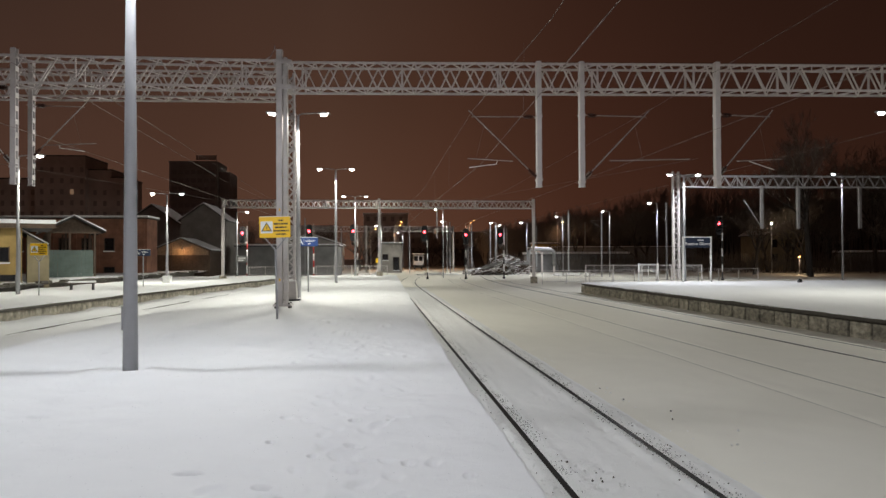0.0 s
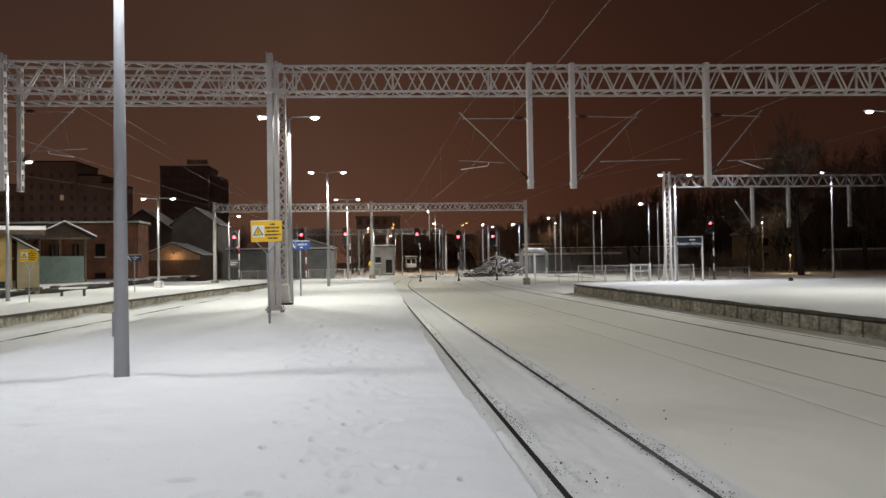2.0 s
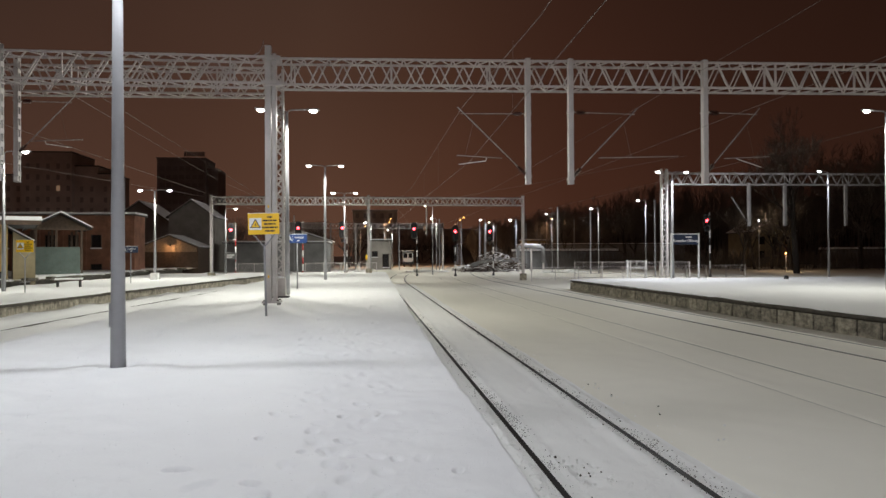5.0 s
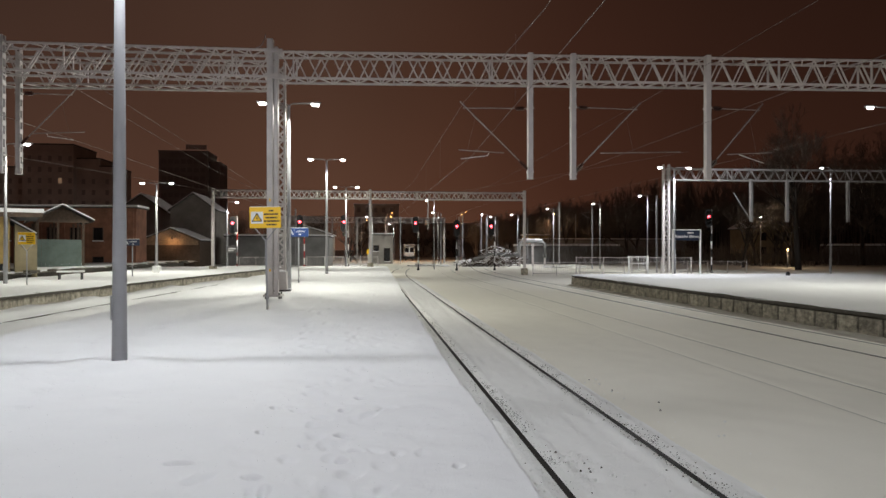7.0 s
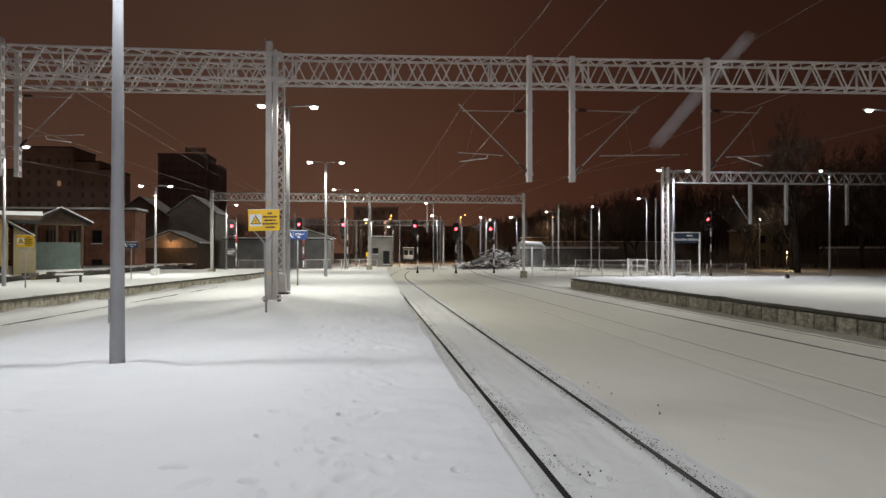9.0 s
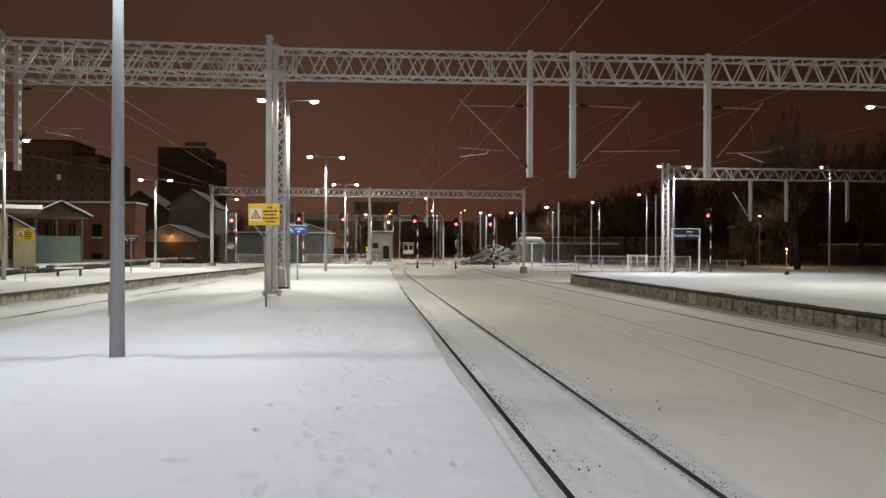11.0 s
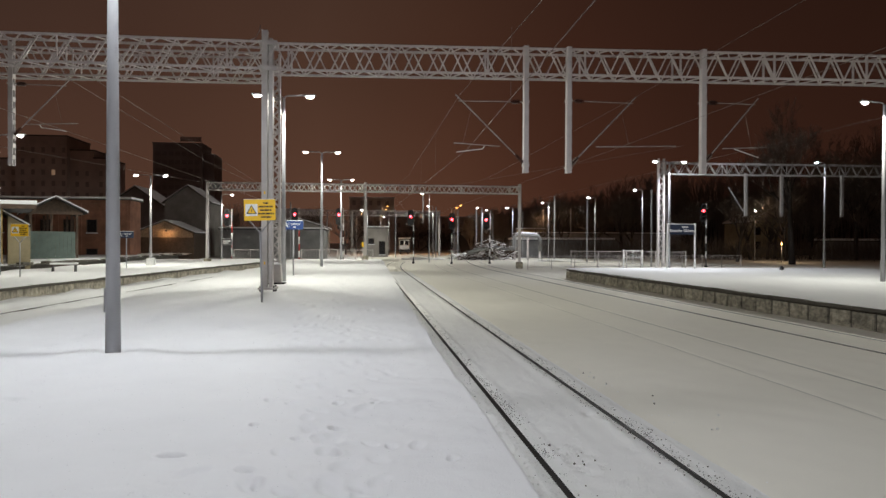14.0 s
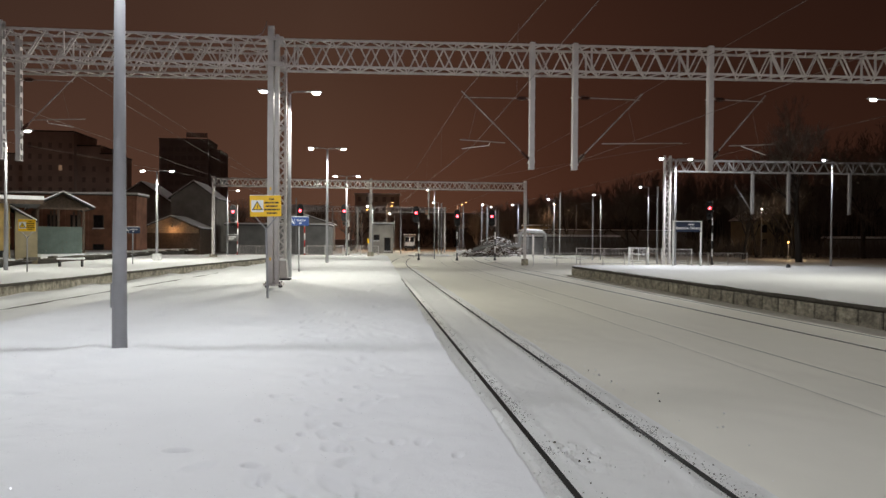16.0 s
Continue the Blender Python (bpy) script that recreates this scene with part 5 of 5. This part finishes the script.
def stroke(a, b, r):
    k = len(verts)
    w = Vector((r, 0, 0))
    verts.extend((a - w, a + w, b + w * 0.25, b - w * 0.25))
    faces.append((k, k + 1, k + 2, k + 3))


for i in range(1500):
    x = rw2.uniform(26, 185)
    y = 172 - 0.42 * max(0, x - 40) + rw2.uniform(-6, 10)
    top = slope_top(x) * rw2.uniform(0.75, 1.12)
    foot = Vector((x, y, -1 + rw2.random() * 3))
    tip = Vector((x + rw2.gauss(0, 1.2), y, top))
    stroke(foot, foot.lerp(tip, 0.82), rw2.uniform(0.09, 0.18))
    for k in range(22):
        u = rw2.uniform(0.3, 1.0)
        p_ = foot.lerp(tip, u)
        a_ = rw2.uniform(0, math.pi)
        L = rw2.uniform(1.2, 4.0) * (1.25 - u)
        q_ = p_ + Vector((math.cos(a_) * L, rw2.gauss(0, 0.4), abs(math.sin(a_)) * L * 0.9 + 0.4))
        stroke(p_, q_, 0.05)
        for j in range(3):
            v_ = p_.lerp(q_, rw2.uniform(0.4, 1.0))
            stroke(v_, v_ + Vector((rw2.gauss(0, 0.8), 0, rw2.uniform(0.3, 1.3))), 0.03)
me = bpy.data.meshes.new("woodland")
me.from_pydata([tuple(v) for v in verts], [], faces)
me.materials.append(TWIG)
tagged(new("woodland", me), "dense leafless woodland in the dark beyond the yard", "woodland", "", "stuff")

for x, y, z, mat, lab in ((56.1, 88.0, 2.4, SODIUM, "small orange lamp on a short post by the yard"), (57.0, 96.0, 7.2, LED, "small white lamp on a tall post by the yard")):
    t = thing("yard_light", pose(x, y, -0.85), lab, "lamp")
    part("post", cone((0, 0, 0), (0, 0, z), 0.05, 0.04, 8), POLE, t)
    part("bulb", cone((0, 0, z), (0, 0, z + 0.16), 0.09, 0.06, 10), mat, t)
    li = bpy.data.lights.new("bulb_light", "POINT")
    li.energy, li.color, li.shadow_soft_size = 260.0, (1.0, 0.72, 0.45), 0.1
    lo = new("bulb_light", li)
    lo.parent = t
    lo.location = (0, -0.15, z + 0.3)

# ---- small yard things ----
veh = thing("track_trolley", pose(8.75, 150, -0.8), "dark rail trolley with a cab standing on the far track", "rail vehicle")
part("frame", box((-1.25, -2.5, 0.5), (1.25, 2.5, 1.0), 0.05), DARK, veh)
part("cab", box((-1.1, -1.2, 1.0), (1.1, 1.6, 3.2), 0.12), WHITE, veh, "dim cab")
for s in (-1, 1):
    part("window", box((s * 0.52 - 0.42, -1.24, 1.9), (s * 0.52 + 0.42, -1.2, 2.9), 0.02), GLASSDARK, veh)
    part("buffer", cone((s * 0.85, -2.5, 0.95), (s * 0.85, -2.95, 0.95), 0.14, 0.2, 12), DARK, veh)
    part("pillar", box((s * 1.15 - 0.06, -1.9, 1.0), (s * 1.15 + 0.06, -1.78, 3.1)), DARK, veh)
    for y in (-1.5, 1.5):
        bm = cone((s * 0.7, y, 0.45), (s * 0.8, y, 0.45), 0.45, 0.45, 18)
        part("wheel", bm, RAIL, veh)
part("roof", box((-1.3, -2.0, 3.15), (1.3, 1.8, 3.32), 0.06), DARK, veh)
part("roof_snow", box((-1.25, -1.95, 3.32), (1.25, 1.75, 3.5), 0.07), CRUST, veh)
# heaps of cleared snow and scrap
rs_ = random.Random(9)
for x, y, w, h in ((18.4, 104, 5.0, 1.3), (21.5, 107, 4.0, 1.1), (15.6, 108, 4.5, 0.9), (9.0, 104, 6.0, 0.35), (26.5, 92, 6.0, 0.4)):
    bm = bmesh.new()
    bmesh.ops.create_icosphere(bm, subdivisions=4, radius=1.0)
    for v in bm.verts:
        n_ = 1 + 0.45 * noise.noise(v.co * 2.6 + Vector((x, y, 0))) + 0.28 * noise.noise(v.co * 6.5 + Vector((y, x, 0)))
        v.co = Vector((v.co.x * w * 0.5 * n_, v.co.y * w * 0.4 * n_, max(-0.2, v.co.z) * h * n_))
    for f in bm.faces:
        f.smooth = True
    ob = part("snow_mound", bm, RUT)
    ob.location = (x, y, -0.85)
    tagged(ob, "lumpy mound of cleared snow beside the tracks", "snow mound", "snow mounds")
# cut branches thrown in a heap, with snow caught in them
bmb, bms = bmesh.new(), bmesh.new()
rp_ = random.Random(17)
for k in range(260):
    u = rp_.random()
    bx, by = 14.6 + 7.2 * u + rp_.gauss(0, 0.5), 101 + rp_.gauss(0, 1.0)
    top = (0.5 + 2.6 * math.exp(-((u - 0.62) / 0.3) ** 2)) * rp_.uniform(0.25, 1.0)
    a_ = Vector((bx, by, -0.9 + top))
    d_ = Vector((rp_.choice((-1, 1)) * rp_.uniform(0.5, 1.6), rp_.gauss(0, 0.4), rp_.gauss(0.1, 0.45)))
    add_cone(bmb, a_ - d_, a_ + d_, 0.05, 0.02, 5)
    if k % 2:
        add_cone(bms, a_ - d_ * 0.7 + Vector((0, 0, 0.06)), a_ + d_ * 0.6 + Vector((0, 0, 0.06)), 0.06, 0.03, 5)
heap = thing("branch_heap", pose(0, 0, 0), "tangled heap of cut branches dusted with snow", "branch heap")
part("branches", bmb, TIMBER, heap)
part("snow_cover", bms, CRUST, heap, "snow lying on the branches")
annex = flat_house("signal_cabin", pose(36.6, 150, -0.8), 5.0, 5.0, 5.4, OCHRE, "small cabin with dim lit windows beyond the yard", 0.25)
for wx in (-1.6, 0.0, 1.6):
    window_part(annex, wx, -2.5, 3.6, 1.1, 0.9, lit=True)
pipe = thing("heating_pipe", pose(21.7, 100, -0.85), "insulated overground pipe bent into a bridge over the yard path", "pipe")
part("pipe", tube([(-6.5, 0, 1.0), (-3.5, 0, 1.9), (0.3, 0, 1.6), (0.35, 0, 3.4), (0.8, 0, 3.75), (3.7, 0, 3.6), (4.1, 0, 3.3), (4.1, 0, 1.3)], 0.30, 12), SHEET, pipe)
part("snow_cover", tube([(0.7, 0, 4.02), (3.7, 0, 3.88)], 0.15, 8), CRUST, pipe)
for x in (0.35, 4.1, 2.3):
    part("support", box((x - 0.12, -0.12, 0), (x + 0.12, 0.12, 3.3)), STEEL, pipe)
bench = thing("bench", pose(-17.4, 43.0, LZ, 0, 0, 8), "snow-covered bench on the low platform", "bench")
for s in (-1, 1):
    part("leg", box((s * 0.6 - 0.03, -0.2, -0.05), (s * 0.6 + 0.03, 0.2, 0.42), 0.01), DARK, bench)
part("seat", box((-0.72, -0.2, 0.40), (0.72, 0.2, 0.45), 0.01), TIMBER, bench)
part("snow_cover", box((-0.73, -0.21, 0.45), (0.73, 0.21, 0.55), 0.045), SNOW, bench)
stub = thing("marker_post", pose(27.75, 43.5, RZ), "short dark marker post standing in the snow", "marker post")
part("post", cone((0, 0, -0.3), (0, 0, 0.22), 0.17, 0.14, 12), DARK, stub)
part("cap", cone((0, 0, 0.22), (0, 0, 0.3), 0.14, 0.05, 12), DARK, stub)
box_ = thing("relay_box", pose(0.0, 70.3, -0.1), "small yellow box on the far portal column", "relay box")
part("housing", box((-0.15, -0.15, 1.3), (0.15, 0.05, 1.75), 0.03), YELLOW, box_)
part("post", box((-0.05, -0.05, -0.3), (0.05, 0.05, 1.2)), STEEL, box_)

# ---- clods thrown up beside the rails ----
ICO_V = [Vector(v).normalized() for v in ((0, -0.53, 0.85), (0, 0.53, 0.85), (0, -0.53, -0.85), (0, 0.53, -0.85), (0.85, 0, 0.53), (0.85, 0, -0.53),
                                          (-0.85, 0, 0.53), (-0.85, 0, -0.53), (0.53, 0.85, 0), (-0.53, 0.85, 0), (0.53, -0.85, 0), (-0.53, -0.85, 0))]
hull = bmesh.new()
for v in ICO_V:
    hull.verts.new(v)
bmesh.ops.convex_hull(hull, input=hull.verts)
hull.verts.index_update()
ICO_F = [tuple(v.index for v in f.verts) for f in hull.faces]
ICO_V = [v.co.copy() for v in hull.verts]
hull.free()
rc = random.Random(21)
cv, cf, cm = [], [], []


def clod(x, y, r, dark):
    """One crumb, a lump of a few facets half sunk in the snow."""
    k = len(cv)
    z = ground_height(x, y) + r * 0.3
    for v in ICO_V:
        q = v * r * rc.uniform(0.7, 1.25)
        cv.append((x + q.x, y + q.y, z + q.z))
    for f in ICO_F:
        cf.append(tuple(k + i for i in f))
        cm.append(1 if dark else 0)


for k in range(1500):
    y = 3.0 + 24 * rc.random() ** 1.6
    side = rc.choice((-0.752, 0.752))
    x = TRACKS[0] + side + rc.choice((-1, 1)) * (0.06 + abs(rc.gauss(0, 0.13)))
    if x > 1.75:
        clod(x, y, rc.uniform(0.003, 0.012), rc.random() < 0.10)
for k in range(90):
    cy = 3.2 + 26 * rc.random() ** 1.4
    cx = TRACKS[0] + rc.choice((-0.752, 0.752, 0.752)) + rc.choice((0.11, 0.13, 0.16, -0.12))
    for j in range(rc.randrange(8, 26)):
        x, y = cx + rc.gauss(0, 0.045), cy + rc.gauss(0, 0.22)
        if abs(abs(x - TRACKS[0]) - 0.752) > 0.05:
            clod(x, y, rc.uniform(0.003, 0.011), rc.random() < 0.55)
for k in range(450):
    y = 3.0 + 20 * rc.random() ** 1.7
    x = TRACKS[0] + rc.gauss(0.1, 0.75)
    if abs(abs(x - TRACKS[0]) - 0.752) > 0.06 and x > 1.75:
        clod(x, y, rc.uniform(0.003, 0.013), rc.random() < 0.05)
for k in range(9000):
    y = 3.0 + 22 * rc.random() ** 1.5
    rail_x, wide_, share = rc.choice(((-0.752, 0.065, 1), (-0.752, 0.065, 1), (0.752, 0.05, 1), (0.752, 0.035, -1)))
    if noise.noise((0.0, y * 1.6, rail_x)) + 0.25 < rc.random() * 0.6:
        continue
    x = TRACKS[0] + rail_x + share * (0.055 + abs(rc.gauss(0, wide_)))
    clod(x, y, rc.uniform(0.002, 0.008), rc.random() < 0.6)
for k in range(900):
    y = 3.0 + 16 * rc.random() ** 1.5
    clod(rc.uniform(1.55, 1.93), y, rc.uniform(0.004, 0.016), rc.random() < 0.04)
for cx, cy, cr in ((2.40, 7.85, 0.10), (2.52, 7.5, 0.09)):
    for k in range(30):
        clod(cx + rc.gauss(0, cr), cy + rc.gauss(0, cr * 1.8), rc.uniform(0.005, 0.02), rc.random() < 0.2)
for k in range(26):
    clod(3.9 + abs(rc.gauss(0, 0.4)), 8 + 9 * rc.random(), rc.uniform(0.008, 0.022), rc.random() < 0.2)
me = bpy.data.meshes.new("snow_clods")
me.from_pydata(cv, [], cf)
me.materials.append(RUT)
me.materials.append(COPING)
me.polygons.foreach_set("material_index", cm)
clods = new("snow_clods", me)
tagged(clods, "crumbs of snow and grit strewn along the rails", "snow crumbs", "", "stuff")

# ---- large flat crystals that glint in the fresh snow ----
CRYSTAL = bpy.data.materials.new("ice_crystal")
CRYSTAL.use_nodes = True
ice = CRYSTAL.node_tree.nodes["Principled BSDF"]
ice.inputs["Base Color"].default_value = (0.86, 0.86, 0.87, 1)
ice.inputs["Roughness"].default_value = 0.23
ice.inputs["Specular IOR Level"].default_value = 1.0
rg = random.Random(40)
kv, kf = [], []
for k in range(1100):
    y = 3.6 + 12 * rg.random() ** 1.3
    x = rg.uniform(-0.62, 0.30) * y * 0.9
    if x > platform_right(y) - 0.05:
        continue
    # oversized facets, tilted on average to send lamp glints towards the camera
    q = Euler((rg.gauss(0.42, 0.25), rg.gauss(-0.16, 0.25), rg.uniform(0, 3))).to_matrix()
    c = Vector((x, y, platform_height(x, y) + 0.003))
    r = rg.uniform(0.0040, 0.0068) * (0.6 + y * 0.08)
    base = len(kv)
    for j in range(6):
        kv.append(tuple(c + q @ Vector((r * math.cos(j * math.pi / 3), r * math.sin(j * math.pi / 3), 0))))
    kf.append(tuple(range(base, base + 6)))
me = bpy.data.meshes.new("snow_crystals")
me.from_pydata(kv, [], kf)
me.materials.append(CRYSTAL)
tagged(new("snow_crystals", me), "large flat ice crystals glinting on the fresh snow", "snow crystals", "", "stuff")

# ---- blocks of the right platform's wall ----
rw = random.Random(5)
BLOCKS = []
for v in range(4):
    bm = box((-0.05, -0.462, -0.5), (0.05, 0.462, 0.5), 0.025)
    for q in bm.verts:
        q.co.y *= 1 - 0.012 * v
    me = bpy.data.meshes.new("block")
    bm.to_mesh(me)
    bm.free()
    me.materials.append(CONCRETE)
    BLOCKS.append(me)
y = -20.0
while y < 47.3:
    ob = new("block", BLOCKS[rw.randrange(4)])
    ob.parent = right_slab
    ob.matrix_basis = Matrix.LocRotScale((14.36 + rw.gauss(0, 0.006), y + 0.5, -0.60), Euler((0, rw.gauss(0, 0.01), rw.gauss(0, 0.006))), (1, 1.0, 0.50))
    y += 1.0
y = 0
x = 14.9
while x < 36:
    ob = new("block", BLOCKS[rw.randrange(4)])
    ob.parent = right_slab
    ob.matrix_basis = Matrix.LocRotScale((x, 47.62, -0.60), Euler((0, 0, math.pi / 2)), (1, 1, 0.5))
    x += 1.0


# ---- one flake drifting down past the lens ----
bm = bmesh.new()
bmesh.ops.create_icosphere(bm, subdivisions=2, radius=0.0045)
for v in bm.verts:
    v.co *= 1 + 0.35 * noise.noise(v.co * 900)
flake = part("snowflake", bm, SNOW)
tagged(flake, "single loose white snowflake falling through the air", "snowflake")


def motions():
    walk(flake, [(0, pose(0.85, 0.30, 3.6)), (8.9, pose(0.539, 0.340, 2.104)), (8.967, pose(0.313, 0.366, 1.844)), (9.0, pose(0.200, 0.379, 1.714)),
                 (9.033, pose(0.087, 0.392, 1.584)), (9.1, pose(-0.139, 0.418, 1.324)), (9.6, pose(-0.9, 0.45, 0.03)), (16, pose(-0.9, 0.45, 0.03))])


motions()
